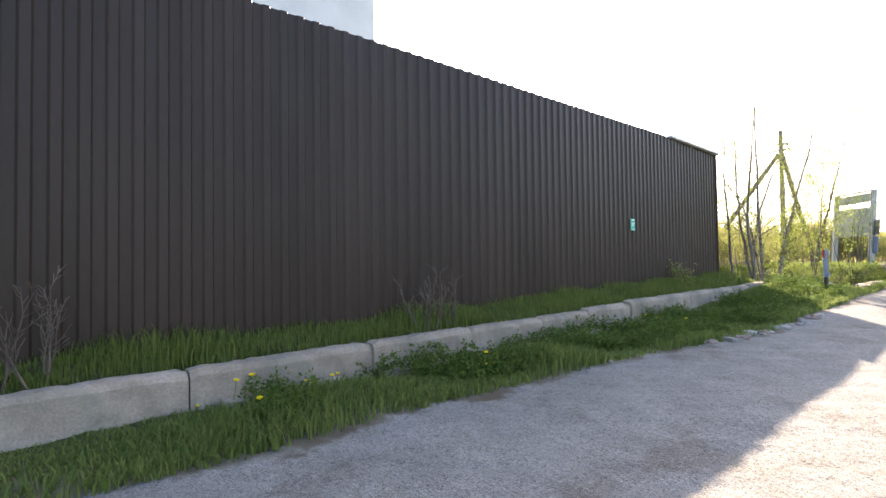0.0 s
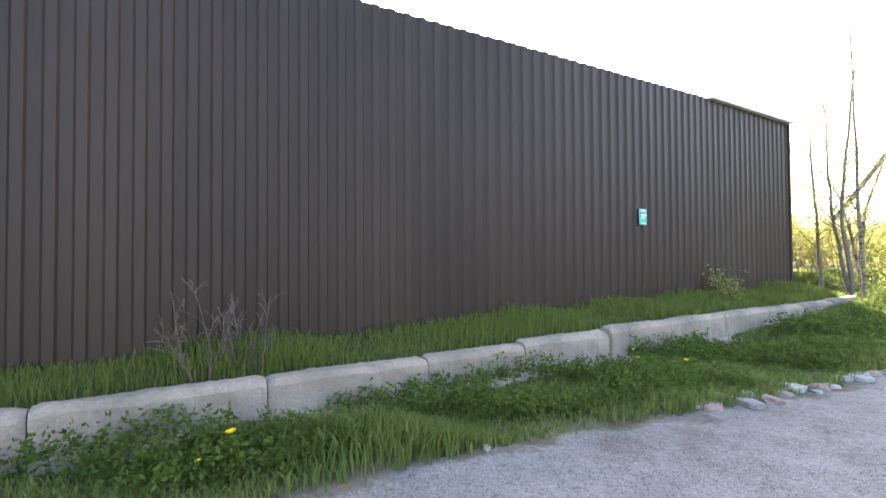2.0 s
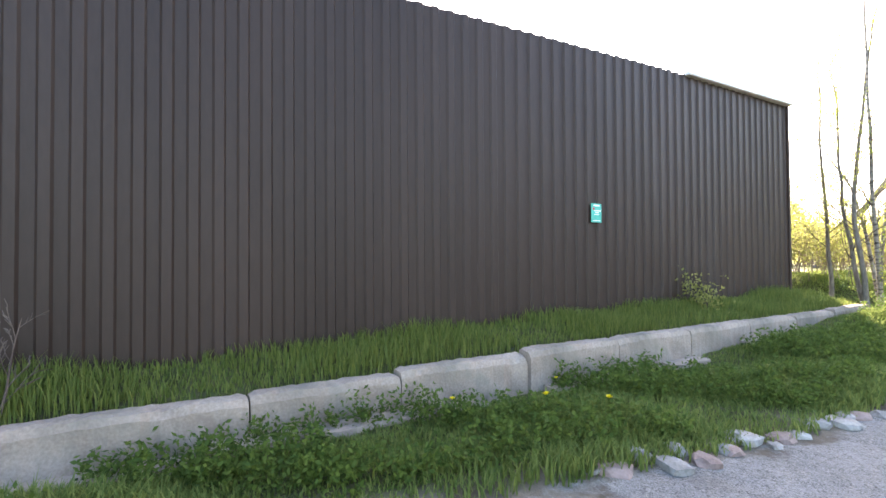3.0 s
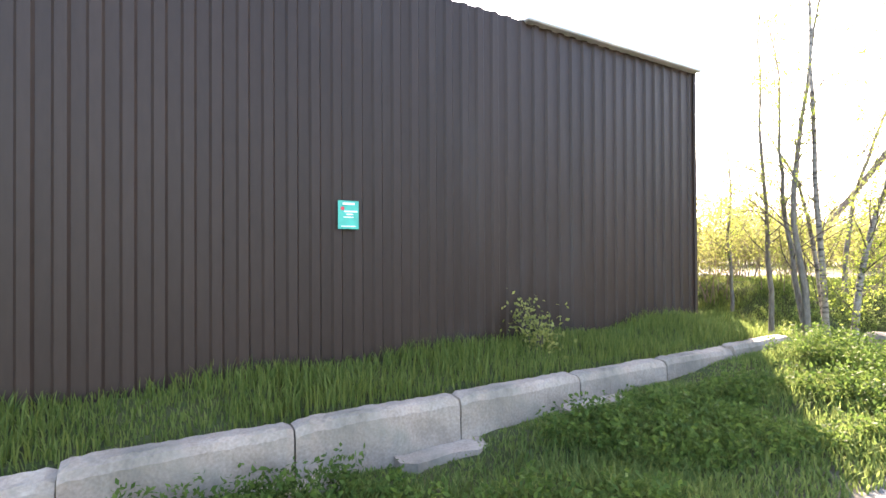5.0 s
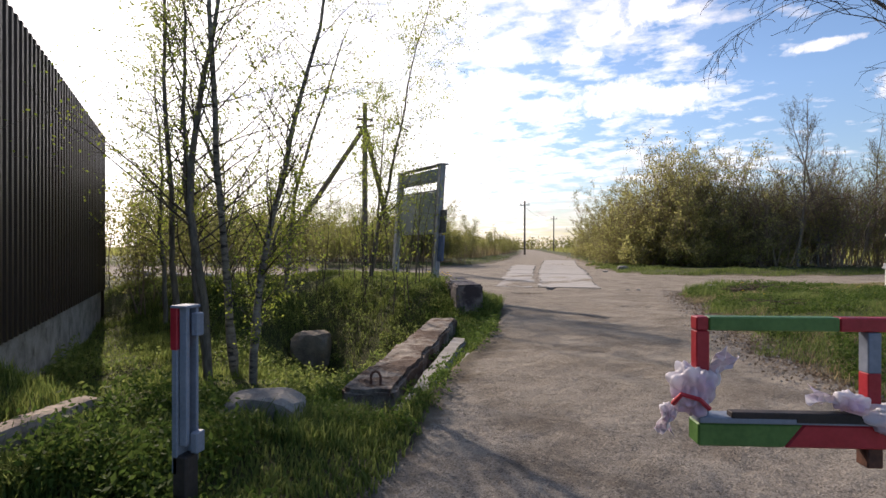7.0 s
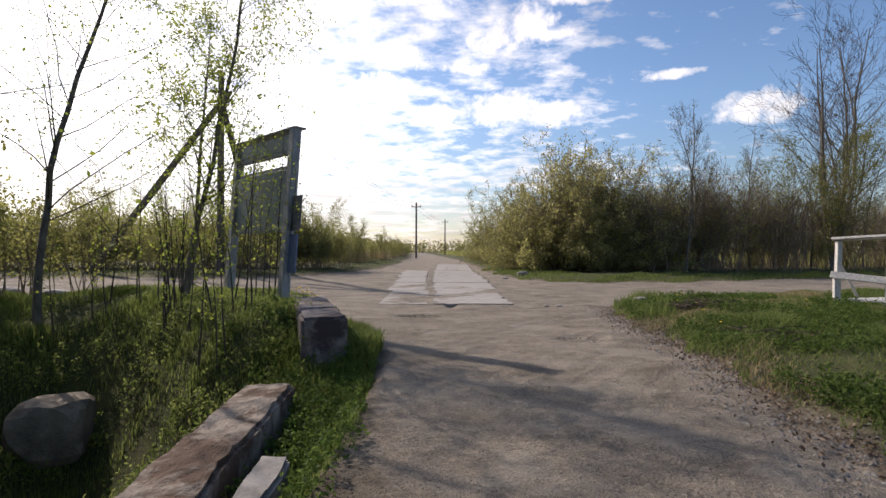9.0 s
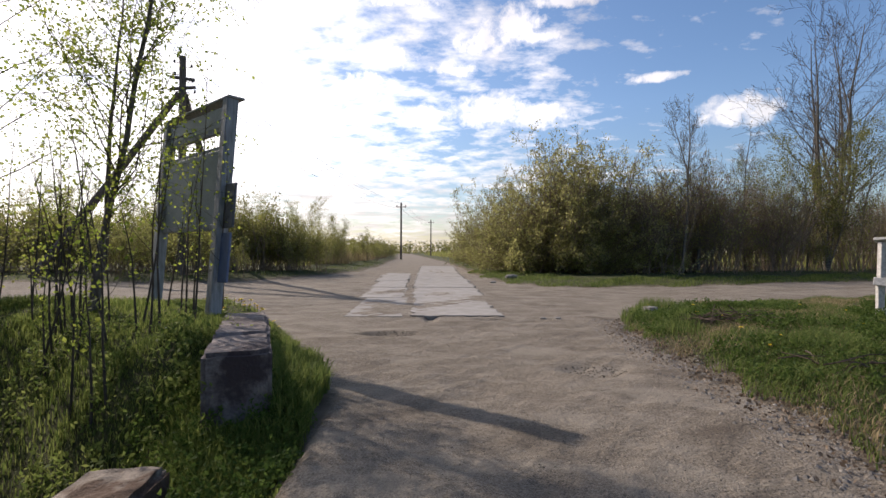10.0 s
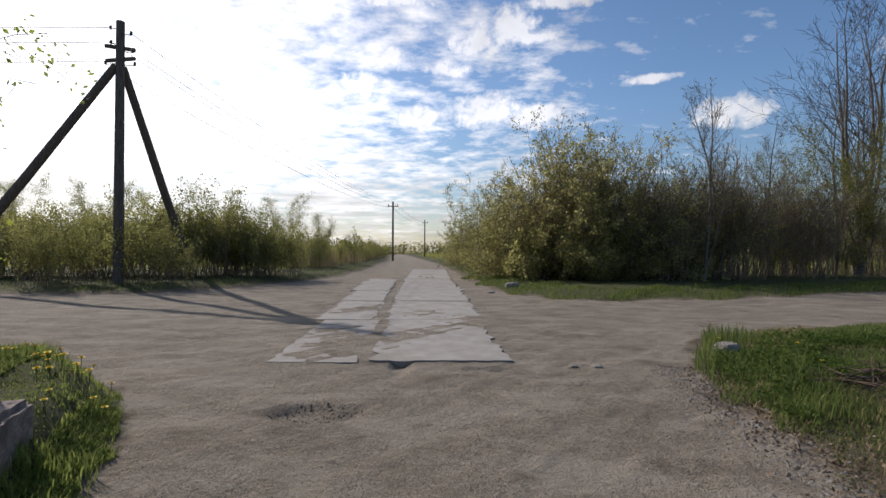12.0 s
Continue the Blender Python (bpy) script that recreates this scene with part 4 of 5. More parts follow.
part("tail", bag_tail(None, 0.05, 0.08, 3), M_BAG, b3).matrix_local = pose(0, 0, 0.01, 180, 10, 0)
b4 = plastic_bag(on_gate(0.47, -0.03, 0.655), (0.055, 0.05, 0.04), 9.0, "white plastic bag knotted on the barrier")
part("tail", bag_tail(None, 0.05, 0.09, 5), M_BAG, b4).matrix_local = pose(-0.02, 0, 0.0, 0, -80, 0)
plastic_bag(on_gate(0.62, -0.045, 0.61), (0.13, 0.065, 0.055), 12.0, "white plastic bag spread over the barrier's beam")


# ---------- notice board ----------
PR, PL = Vector((-3.40, 2.62, 0.0)), Vector((-4.89, 3.88, 0.0))
zb = 0.40
along = (PL - PR).normalized()
front = Vector((along.y, -along.x, 0))
board = thing("notice_board", (PR.x, PR.y, zb), "tall grey wooden notice board on two leaning posts", "notice board")
o = board.location.copy()


def bd(u, z, f=0.0):
    """A place on the board: metres along it, height, and forward; it leans a little."""
    lean = Vector((0.045, 0.07, 0)) * (z - zb)
    q = PR + along * u + front * f + lean
    return Vector((q.x, q.y, z)) - Vector(o)


W = (PL - PR).length
part("post", Geo().beam(bd(0, -0.1), bd(0, 3.2), 0.15, 0.15, 0.012, up=front), M_BOARD, board)
part("post", Geo().beam(bd(W, -0.1), bd(W, 3.2), 0.15, 0.15, 0.012, up=front), M_BOARD, board)
part("header", Geo().beam(bd(0.08, 2.98), bd(W - 0.08, 2.98), 0.26, 0.05, 0.006, up=front), M_PANEL, board)
part("header_rail", Geo().beam(bd(0.08, 2.82, 0.03), bd(W - 0.08, 2.82, 0.03), 0.07, 0.07, 0.006, up=front), M_BOARD, board)
part("panel", Geo().beam(bd(0.08, 2.03), bd(W - 0.08, 2.03), 0.98, 0.04, 0.006, up=front), M_PANEL, board, "faded green-grey panel")
part("top_rail", Geo().beam(bd(0.08, 2.54, 0.02), bd(W - 0.08, 2.54, 0.02), 0.09, 0.08, 0.006, up=front), M_BOARD, board)
part("bottom_rail", Geo().beam(bd(0.08, 1.52, 0.02), bd(W - 0.08, 1.52, 0.02), 0.08, 0.07, 0.006, up=front), M_BOARD, board)
part("roof_board", Geo().beam(bd(-0.10, 3.20, 0.03), bd(W + 0.1, 3.20, 0.03), 0.22, 0.03, 0.004, up=(0, 0, 1)), M_BOARD, board)
dark = part("small_plate", Geo().beam(bd(-0.21, 2.06, 0.0), bd(-0.21, 1.50, 0.0), 0.26, 0.03, 0.006, up=front), M_BOX, board, "dark grey plate on the post's side")
part("blue_plate", Geo().beam(bd(-0.18, 1.44, 0.0), bd(-0.18, 0.82, 0.0), 0.24, 0.03, 0.006, up=front), M_PLATE, board, "faded blue plate on the post's side")
for k in range(3):
    part("wave_mark", Geo().beam(bd(-0.16, 1.95 - 0.05 * k, 0.018), bd(-0.27, 1.97 - 0.05 * k, 0.018), 0.012, 0.006, up=front), M_SIGNW, dark)


# ---------- power line ----------
def pole_thing(at, h, label, braces=(), arm=0.0):
    ob = thing("utility_pole", (at[0], at[1], land1(at[0], at[1])), label, "utility pole", "poles of the power line")
    part("shaft", Geo().tube([(0, 0, -0.3), (0, 0, h * 0.5), (0, 0, h)], [0.165, 0.15, 0.13], 12), M_POLE, ob)
    for q, top in braces:
        v = Vector((q[0] - at[0], q[1] - at[1], -0.3))
        part("brace", Geo().tube([v, v * 0.5 + Vector((0, 0, top * 0.5)), (v.normalized() * 0.12).to_2d().to_3d() + Vector((0, 0, top))], [0.16, 0.15, 0.13], 12), M_POLE, ob)
    return ob


PH = 8.95
P0 = (-11.25, 16.37)
main_pole = pole_thing(P0, PH, "weathered wooden power pole with two slanting braces", (((-11.0, 21.2), 7.45), ((-16.9, 15.6), 7.45)))
for z, a, l in ((8.05, 25, 0.9), (7.65, -10, 1.15)):
    c, s = math.cos(radians(a)), math.sin(radians(a))
    part("cross_arm", Geo().beam((-l / 2 * c, -l / 2 * s, z), (l / 2 * c, l / 2 * s, z), 0.09, 0.12, 0.01), M_POLE, main_pole)
for x, z in ((-0.34, 8.75), (-0.32, 8.25), (0.36, 8.55), (0.42, 7.95), (-0.5, 7.55), (0.5, 7.5)):
    part("insulator", Geo().tube([(x, 0, z - 0.07), (x, 0, z - 0.03), (x, 0, z), (x, 0, z + 0.05), (x, 0, z + 0.08)], [0.02, 0.05, 0.04, 0.05, 0.02], 10), M_CERAM, main_pole)
    part("bracket", Geo().tube([(x * 0.2, 0, z - 0.02), (x, 0, z - 0.06)], [0.015, 0.015], 6), M_RUST, main_pole)
far_poles = [(-7.7, 74.0), (-4.5, 120.0)]
for q in far_poles:
    fp = pole_thing(q, 9.0, "distant wooden power pole beside the road")
    part("cross_arm", Geo().beam((-0.8, 0, 8.3), (0.8, 0, 8.3), 0.1, 0.12), M_POLE, fp)
    for x in (-0.7, 0.7):
        part("insulator", Geo().tube([(x, 0, 8.36), (x, 0, 8.6)], [0.06, 0.04], 8), M_CERAM, fp)


def wire(a, b, sag, label):
    a, b = Vector(a), Vector(b)
    n = 24
    pts = [a.lerp(b, i / n) - Vector((0, 0, sag * 4 * (i / n) * (1 - i / n))) for i in range(n + 1)]
    ob = part("wire", Geo().tube([p - a for p in pts], [0.011] * (n + 1), 5), M_WIRE)
    ob.matrix_world = Matrix.Translation(a)
    return tagged(ob, label, "wire", "wires of the power line")


zb0, zf = land1(*P0), land1(-7.7, 74)
for x0, z0, x1, z1 in ((0.36, 8.55, 0.0, 8.9), (0.42, 7.95, 0.7, 8.6), (-0.32, 8.25, -0.7, 8.6), (0.1, 7.1, 0.0, 8.1)):
    wire((P0[0] + x0, P0[1], zb0 + z0), (far_poles[0][0] + x1, far_poles[0][1], zf + z1), 0.9, "thin dark wire slung between two poles")
    wire((far_poles[0][0] + x1, far_poles[0][1], zf + z1), (far_poles[1][0] + x1, far_poles[1][1], zf + z1), 0.8, "thin dark wire slung between distant poles")
for x0, z0 in ((-0.34, 8.75), (-0.32, 8.25), (-0.5, 7.6)):
    wire((P0[0] + x0, P0[1], zb0 + z0), (-60, 6, z0 - 0.4), 1.2, "thin dark wire running off from the pole")


# ---------- trees and shrubs ----------
def grow(r, start, way, length, radius, level, spec, wood, twigs, leaves):
    """One branch and, from it, its side branches; leaves sit along the thinnest."""
    segs = spec["segs"][level]
    pts, rad = [start], [radius]
    p, d = start.copy(), way.normalized()
    for i in range(segs):
        d = (d + Vector((r.gauss(0, 1), r.gauss(0, 1), r.gauss(0, 1))) * spec["wander"][level] + Vector((0, 0, spec["rise"][level]))).normalized()
        p = p + d * (length / segs)
        pts.append(p.copy())
        rad.append(max(radius * (1 - 0.85 * (i + 1) / segs), spec.get("tip", 0.002)))
    (wood if level < spec["wood_levels"] else twigs).tube(pts, rad, spec["sides"][level], cap=False)
    if level + 1 < len(spec["segs"]):
        for k in range(spec["kids"][level]):
            u = spec["from"][level] + (1 - spec["from"][level]) * (k + r.random()) / spec["kids"][level]
            f = min(u * segs, segs - 0.01)
            i = int(f)
            q = pts[i].lerp(pts[i + 1], f - i)
            axis = (pts[i + 1] - pts[i]).normalized()
            side = axis.orthogonal().normalized()
            side.rotate(Matrix.Rotation(r.uniform(0, 2 * math.pi), 3, axis))
            ang = spec["angle"][level] * r.uniform(0.7, 1.3)
            w = axis * math.cos(ang) + side * math.sin(ang)
            ln = length * spec["ratio"][level] * r.uniform(0.6, 1.2) * (1.15 - 0.7 * u if level == 0 else 1)
            grow(r, q, w, ln, max(rad[i] * spec.get("thin", 0.5), 0.003), level + 1, spec, wood, twigs, leaves)
    if level >= spec["leaf_level"]:
        for k in range(spec["leaves"]):
            f = r.random() * (segs - 0.01)
            i = int(f)
            q = pts[i].lerp(pts[i + 1], f - i)
            s = spec["leaf_spread"]
            leaves.append((q.x + r.gauss(0, s), q.y + r.gauss(0, s), q.z + r.gauss(0, s)))


def plant(name, at, spec, label, category, seed, bark, twig, leaf, group="", stems=((0, 0, 1, 1.0),)):
    """A tree or shrub: trunk wood, twigs and leaves as three parts."""
    r = random.Random(seed)
    ob = thing(name, at, label, category, group)
    wood, twigs, leaves = Geo(), Geo(), []
    for sx, sy, sz, k in stems:
        spread = spec.get("base", 0.0)
        stem_wood = Geo() if len(stems) > 2 else wood
        grow(r, Vector((r.gauss(0, spread), r.gauss(0, spread), -0.12)), Vector((sx, sy, sz)), spec["height"] * k, spec["radius"] * (0.6 + 0.4 * k), 0, spec, stem_wood, twigs, leaves)
        if stem_wood is not wood:
            part("stem", stem_wood, bark, ob, smooth=True)
    if wood.v:
        part("trunk", wood, bark, ob, smooth=True)
    if twigs.v:
        tagged(part("branchwork", twigs, twig, ob), kind="stuff")
    if leaves:
        part("crown", leaf_mesh("crown", np.array(leaves), spec["leaf"], leaf, 0.5, seed), None, ob)
    return ob


def fan(n, seed, tilt):
    r = random.Random(seed)
    out = []
    for k in range(n):
        a = 2 * math.pi * (k + r.random() * 0.7) / n
        t = tilt * math.sqrt(r.random()) * 1.1
        out.append((math.cos(a) * t, math.sin(a) * t, 1.0, r.uniform(0.65, 1.0)))
    return out


def dome(n, seed, wide):
    """Stems fanned out so that their tips lie on a dome of height 1 and half-width wide."""
    r = random.Random(seed)
    out = []
    for k in range(n):
        a = k * 2.399 + r.uniform(-0.3, 0.3)
        t = 1.40 * ((k + 0.5) / n) ** 0.85
        ln = 1 / math.hypot(math.sin(t) / wide, math.cos(t))
        out.append((math.cos(a) * math.sin(t), math.sin(a) * math.sin(t), math.cos(t) + 0.04, ln * r.uniform(0.80, 1.0)))
    return out


BIRCH = dict(height=8.0, radius=0.052, segs=(14, 6, 4), wander=(0.075, 0.12, 0.2), rise=(0.05, 0.03, -0.10), sides=(8, 4, 3), kids=(34, 9), ratio=(0.27, 0.5), angle=(0.8, 0.75),
             wood_levels=1, leaf_level=1, leaves=8, leaf_spread=0.06, leaf=0.043, thin=0.32, tip=0.0025)
BIRCH["from"] = (0.22, 0.15)
WILLOW = dict(height=7.9, radius=0.036, segs=(8, 5, 3), wander=(0.06, 0.13, 0.2), rise=(0.0, 0.05, 0.04), sides=(5, 3, 3), kids=(9, 6), ratio=(0.33, 0.42), angle=(0.75, 0.7),
              wood_levels=1, leaf_level=1, leaves=6, leaf_spread=0.10, leaf=0.115, thin=0.5, base=0.55, tip=0.008)
WILLOW["from"] = (0.22, 0.2)
SHRUB = dict(height=2.6, radius=0.018, segs=(5, 3, 2), wander=(0.09, 0.16, 0.2), rise=(0.02, 0.05, 0.04), sides=(4, 3, 3), kids=(6, 3), ratio=(0.42, 0.45), angle=(0.55, 0.6),
             wood_levels=1, leaf_level=1, leaves=8, leaf_spread=0.10, leaf=0.08, thin=0.6, base=0.35, tip=0.003)
SHRUB["from"] = (0.2, 0.2)
BARE = dict(height=9.5, radius=0.14, segs=(10, 8, 5, 4), wander=(0.06, 0.12, 0.16, 0.2), rise=(0.02, 0.06, 0.05, 0.04), sides=(8, 5, 3, 3), kids=(15, 8, 5), ratio=(0.45, 0.4, 0.4), angle=(0.7, 0.65, 0.6),
            wood_levels=2, leaf_level=3, leaves=1, leaf_spread=0.05, leaf=0.045, thin=0.5, tip=0.004)
BARE["from"] = (0.25, 0.2, 0.2)
SAPLING = dict(height=2.2, radius=0.014, segs=(7, 3), wander=(0.05, 0.18), rise=(0.04, 0.05), sides=(5, 3), kids=(9,), ratio=(0.22,), angle=(0.7,),
               wood_levels=1, leaf_level=1, leaves=6, leaf_spread=0.04, leaf=0.05, thin=0.5, tip=0.002)
SAPLING["from"] = (0.35,)


def at_land(x, y, dz=0.0):
    return (x, y, land1(x, y) + dz)


grp = "birches by the ditch"
plant("birch_tree", at_land(-5.8, -2.9), dict(BIRCH, height=7.6, ratio=(0.19, 0.45)), "slender birch with a crooked grey trunk and sparse young leaves", "tree", 11, M_BARK, M_TWIG, M_LEAF, grp, ((-0.06, 0.02, 1, 1),))
plant("birch_tree", at_land(-4.85, -3.35), dict(BIRCH, height=8.4, radius=0.06), "slender birch forked low, with sparse young leaves", "tree", 12, M_BARK, M_TWIG, M_LEAF, grp, ((-0.02, 0, 1, 1), (-0.22, 0.1, 1, 0.8)))
plant("birch_tree", at_land(-4.75, -2.95), dict(BIRCH, height=8.8, radius=0.056), "slender white-barked birch with sparse young leaves", "tree", 13, M_BIRCH, M_TWIG, M_LEAF, grp, ((0.02, 0, 1, 1), (-0.08, 0.05, 1, 0.7)))
plant("birch_tree", at_land(-4.25, -3.25), dict(BIRCH, height=6.8, radius=0.055), "young birch leaning over, forked near its foot", "tree", 14, M_BIRCH, M_TWIG, M_LEAF, grp, ((0.16, 0.10, 1, 1), (-0.04, 0, 1, 0.45)))
plant("birch_tree", at_land(-5.3, 3.1), dict(BIRCH, height=7.0, radius=0.05, ratio=(0.36, 0.5), leaves=14, leaf=0.052), "leafy young birch beside the notice board", "tree", 15, M_BARK, M_TWIG, M_LEAF, grp, ((0.14, 0.02, 1, 1), (0.05, 0.1, 1, 0.7)))
plant("birch_tree", at_land(-7.3, 2.4), dict(BIRCH, height=7.2, radius=0.065, kids=(26, 9), ratio=(0.42, 0.45), leaves=14), "birch with long level branches and sparse leaves", "tree", 16, M_BARK, M_TWIG, M_LEAF, grp, ((0.05, 0, 1, 1),))
plant("birch_tree", at_land(-8.6, -0.2), dict(BIRCH, height=6.0, ratio=(0.19, 0.45)), "thin birch beside the shed's far corner", "tree", 17, M_BARK, M_TWIG, M_LEAF, grp)

# saplings round the board
sap = [plant("sapling", at_land(0, 0), dict(SAPLING, height=h), "thin dark sapling with a few young leaves", "sapling", 30 + k, M_TWIG, M_TWIG, M_LEAF, "saplings by the board") for k, h in enumerate((1.6, 2.3, 3.0))]
spots = [(random.Random(100 + k).uniform(-7.2, -3.3), random.Random(200 + k).uniform(0.4, 3.4)) for k in range(64)]
spots = [q for q in spots if pit(*q) < 0.3]
for k, (x, y) in enumerate(spots):
    m = pose(*at_land(x, y), random.Random(k).uniform(-7, 7), random.Random(k + 9).uniform(-7, 7), k * 47)
    if k < 3:
        sap[k].matrix_world = m
    else:
        copy_thing(sap[k % 3], m)

# willow bush ahead on the far side of the crossing
willows = [plant("willow_bush", at_land(5.2, 23.4), WILLOW, "big round willow bush with fresh olive leaves", "bush", 41, M_TWIG2, M_TWIG2, M_LEAF2, "willow bushes at the crossing", dome(70, 41, 0.44)),
           plant("willow_bush", at_land(8.6, 23.8), dict(WILLOW, height=8.1, leaves=4), "big willow bush with fresh olive leaves and bare twigs", "bush", 42, M_TWIG2, M_TWIG2, M_LEAF2, "willow bushes at the crossing", dome(60, 42, 0.48))]
for x, y, k, i in ((3.3, 24.0, 0.66, 1), (6.9, 22.9, 0.85, 0), (7.0, 25.6, 1.05, 1), (11.2, 25.0, 0.7, 0), (3.4, 30, 0.85, 0), (2.6, 38, 0.75, 1), (2.0, 50, 0.65, 0)):
    c = copy_thing(willows[i], pose(*at_land(x, y), 0, 0, x * 77 % 360) @ Matrix.Scale(k, 4))
    c.scale = (k, k, k)

# brown thicket of the right wood
THICKET = dict(SHRUB, height=4.6, tip=0.006, radius=0.022, kids=(9, 4), leaves=1, leaf=0.08, base=0.6)
thickets = [plant("thicket", at_land(11, 24.5), THICKET, "dense brown twiggy thicket with few leaves", "shrub", 81 + i, M_TWIG2, M_TWIG2, M_LEAF3, "thicket of the right wood", fan(16, 81 + i, 0.3)) for i in range(2)]
rt = random.Random(15)
for k in range(60):
    x = (3.5 + rt.random() * 8) if k % 6 == 5 else 10 + rt.random() * 30
    y = (23.0 + rt.random() * 4) if x < 10 else 21.8 + (x - 10) * 0.36 + rt.random() * 5.5
    m = pose(*at_land(x, y), 0, 0, k * 97 % 360)
    if k < 2:
        thickets[k].matrix_world = m
    else:
        c = copy_thing(thickets[k % 2], m)
        q = rt.uniform(0.85, 1.35); c.scale = (q, q, q)

# shrubs
shrubs = [plant("shrub", at_land(0, 0), SHRUB, "yellow-green shrub with thin upright twigs", "shrub", 51 + i, M_TWIG2, M_TWIG2, M_LEAF3, "shrubs along the roads", fan(12, 51 + i, 0.35)) for i in range(3)]
rows = []
rr = random.Random(5)
for k in range(74):        # left, beyond the side road
    t = k / 73
    x, y = -26 + t * 19, 17.2 + t * 4.2 + rr.uniform(0, 3.5)
    rows.append((x + rr.uniform(-0.8, 0.8), y, rr.uniform(0.7, 1.25)))
for k in range(64):        # left of the road ahead
    y = 22 + k * 1.5
    rows.append((-7.6 - 0.03 * (y - 22) - abs(rr.gauss(0, 2.2)), y, rr.uniform(0.6, 1.0)))
for k in range(9):         # right wood's edge
    rows.append((11 + k * 3.0 + rr.uniform(-0.5, 0.5), 21.8 + k * 1.1 + rr.uniform(0, 3.0), rr.uniform(0.8, 1.4)))
for x, y, q in ((-9.6, 1.6, 1.0), (-8.9, 3.2, 0.9), (-10.6, 3.4, 1.1), (-8.0, 4.4, 0.8), (-11.8, 2.2, 1.1), (-10.0, 4.7, 0.9), (-12.6, 4.2, 1.0), (-7.9, 0.9, 0.7), (-9.3, 0.2, 0.8), (-13.5, 1.5, 1.1)):
    rows.append((x, y, q))
for k in range(26):        # behind the shed and the birches
    rows.append((-24 + k * 0.75 + rr.uniform(-0.6, 0.6), rr.uniform(5.0, 14.8) if k < 12 else rr.uniform(15.5, 18.5), rr.uniform(0.6, 1.0)))
rows = [q for q in rows if road_distance(q[0], q[1]) > 0.9]
for k, (x, y, s) in enumerate(rows):
    m = pose(*at_land(x, y), 0, 0, k * 61 % 360)
    if k < 3:
        shrubs[k].matrix_world = m
    else:
        c = copy_thing(shrubs[k % 3], m)
        c.scale = (s, s, s * (1.0 if k % 4 else 1.25))

# taller trees on the right
bare = plant("bare_tree", at_land(25.3, 30), dict(BARE, height=17, radius=0.16, kids=(10, 7, 5), ratio=(0.40, 0.42, 0.42), angle=(0.6, 0.6, 0.6), thin=0.45, tip=0.008, leaves=0), "tall tree with bare crown of fine twigs", "tree", 61, M_BARK, M_TWIG, M_LEAF3, "trees of the wood's edge", ((0.03, 0, 1, 1), (0.27, 0.0, 1, 0.95), (-0.15, 0, 1, 0.95), (-0.10, 0.1, 1, 0.9), (0.14, -0.15, 1, 0.9)))
thin = plant("thin_tree", at_land(12.0, 22.6), dict(BARE, height=9.6, radius=0.085, kids=(30, 7, 5), ratio=(0.2, 0.42, 0.42), thin=0.38, leaves=1), "thin tree with dark trunk and few leaves", "tree", 62, M_BARK, M_TWIG, M_LEAF3, "trees of the wood's edge")
for ob, x, y, k, a in ((thin, 13.4, 23.6, 0.95, 90), (thin, 18, 27, 0.9, 200), (thin, 22.5, 28, 0.8, 20), (bare, 31, 36, 0.85, 140), (thin, 15.6, 29, 0.8, 310), (thin, 27.0, 29.5, 0.85, 250), (bare, 37, 35, 0.9, 60)):
    c = copy_thing(ob, pose(*at_land(x, y), 0, 0, a)); c.scale = (k, k, k)
leafy = plant("leafy_tree", at_land(23.2, 27.2), dict(BIRCH, height=10.0, leaves=12, leaf=0.09, leaf_spread=0.16), "young tree with yellow-green leaves at the wood's edge", "tree", 63, M_BIRCH, M_TWIG, M_LEAF3, "trees of the wood's edge", fan(4, 63, 0.15))
c = copy_thing(leafy, pose(*at_land(20.5, 29), 0, 0, 100)); c.scale = (0.8, 0.8, 0.8)
for x, y, k, a in ((-24, 27, 0.55, 10), (-21, 30, 0.6, 80), (-17.5, 29, 0.5, 150), (-14.5, 31, 0.55, 200), (-19, 26, 0.45, 260), (-27, 29, 0.6, 300), (-12.5, 38, 0.6, 30), (-11.5, 46, 0.5, 120), (-31, 22, 0.5, 210)):
    c = copy_thing(leafy, pose(*at_land(x, y), 0, 0, a)); c.scale = (k, k, k)
plant("bare_tree", at_land(5.6, -3.9), dict(BARE, leaves=0, tip=0.0025, height=5.6, radius=0.06, thin=0.4, kids=(12, 7, 5), ratio=(0.42, 0.42, 0.42), rise=(-0.03, -0.03, -0.08, -0.12)), "bare tree with hanging twigs on the grassy bank", "tree", 64, M_BARK, M_TWIG, M_LEAF3, "", ((-0.85, -0.12, 1, 0.95), (-0.5, 0.0, 1, 1.0), (0.1, -0.2, 1, 0.9)))

# far trees along the horizon
far = Geo()
fl = []
rf = random.Random(8)
for k in range(230):
    a = rf.uniform(-1.5, 1.45)
    dist = rf.uniform(110, 320)
    x, y = math.sin(a) * dist, math.cos(a) * dist
    if road_distance(x, y) < 6:
        continue
    h = rf.uniform(3.5, 8.0) * (1.25 if rf.random() < 0.2 else 1)
    far.tube([(x, y, 0), (x + rf.uniform(-0.4, 0.4), y, h)], [0.15, 0.03], 4, False)
    for q in range(70):
        u = rf.random()
        w = (1.1 - abs(u - 0.4)) * h * 0.24
        fl.append((x + rf.gauss(0, w), y + rf.gauss(0, w), h * (0.12 + 0.9 * u)))
for k in range(90):
    x, y, h = rf.uniform(-75, 45), rf.uniform(255, 330), rf.uniform(4.0, 7.5)
    far.tube([(x, y, 0), (x, y, h)], [0.15, 0.03], 4, False)
    for q in range(60):
        u = rf.random()
        fl.append((x + rf.gauss(0, 1.5), y + rf.gauss(0, 1.5), h * (0.05 + 0.95 * u)))
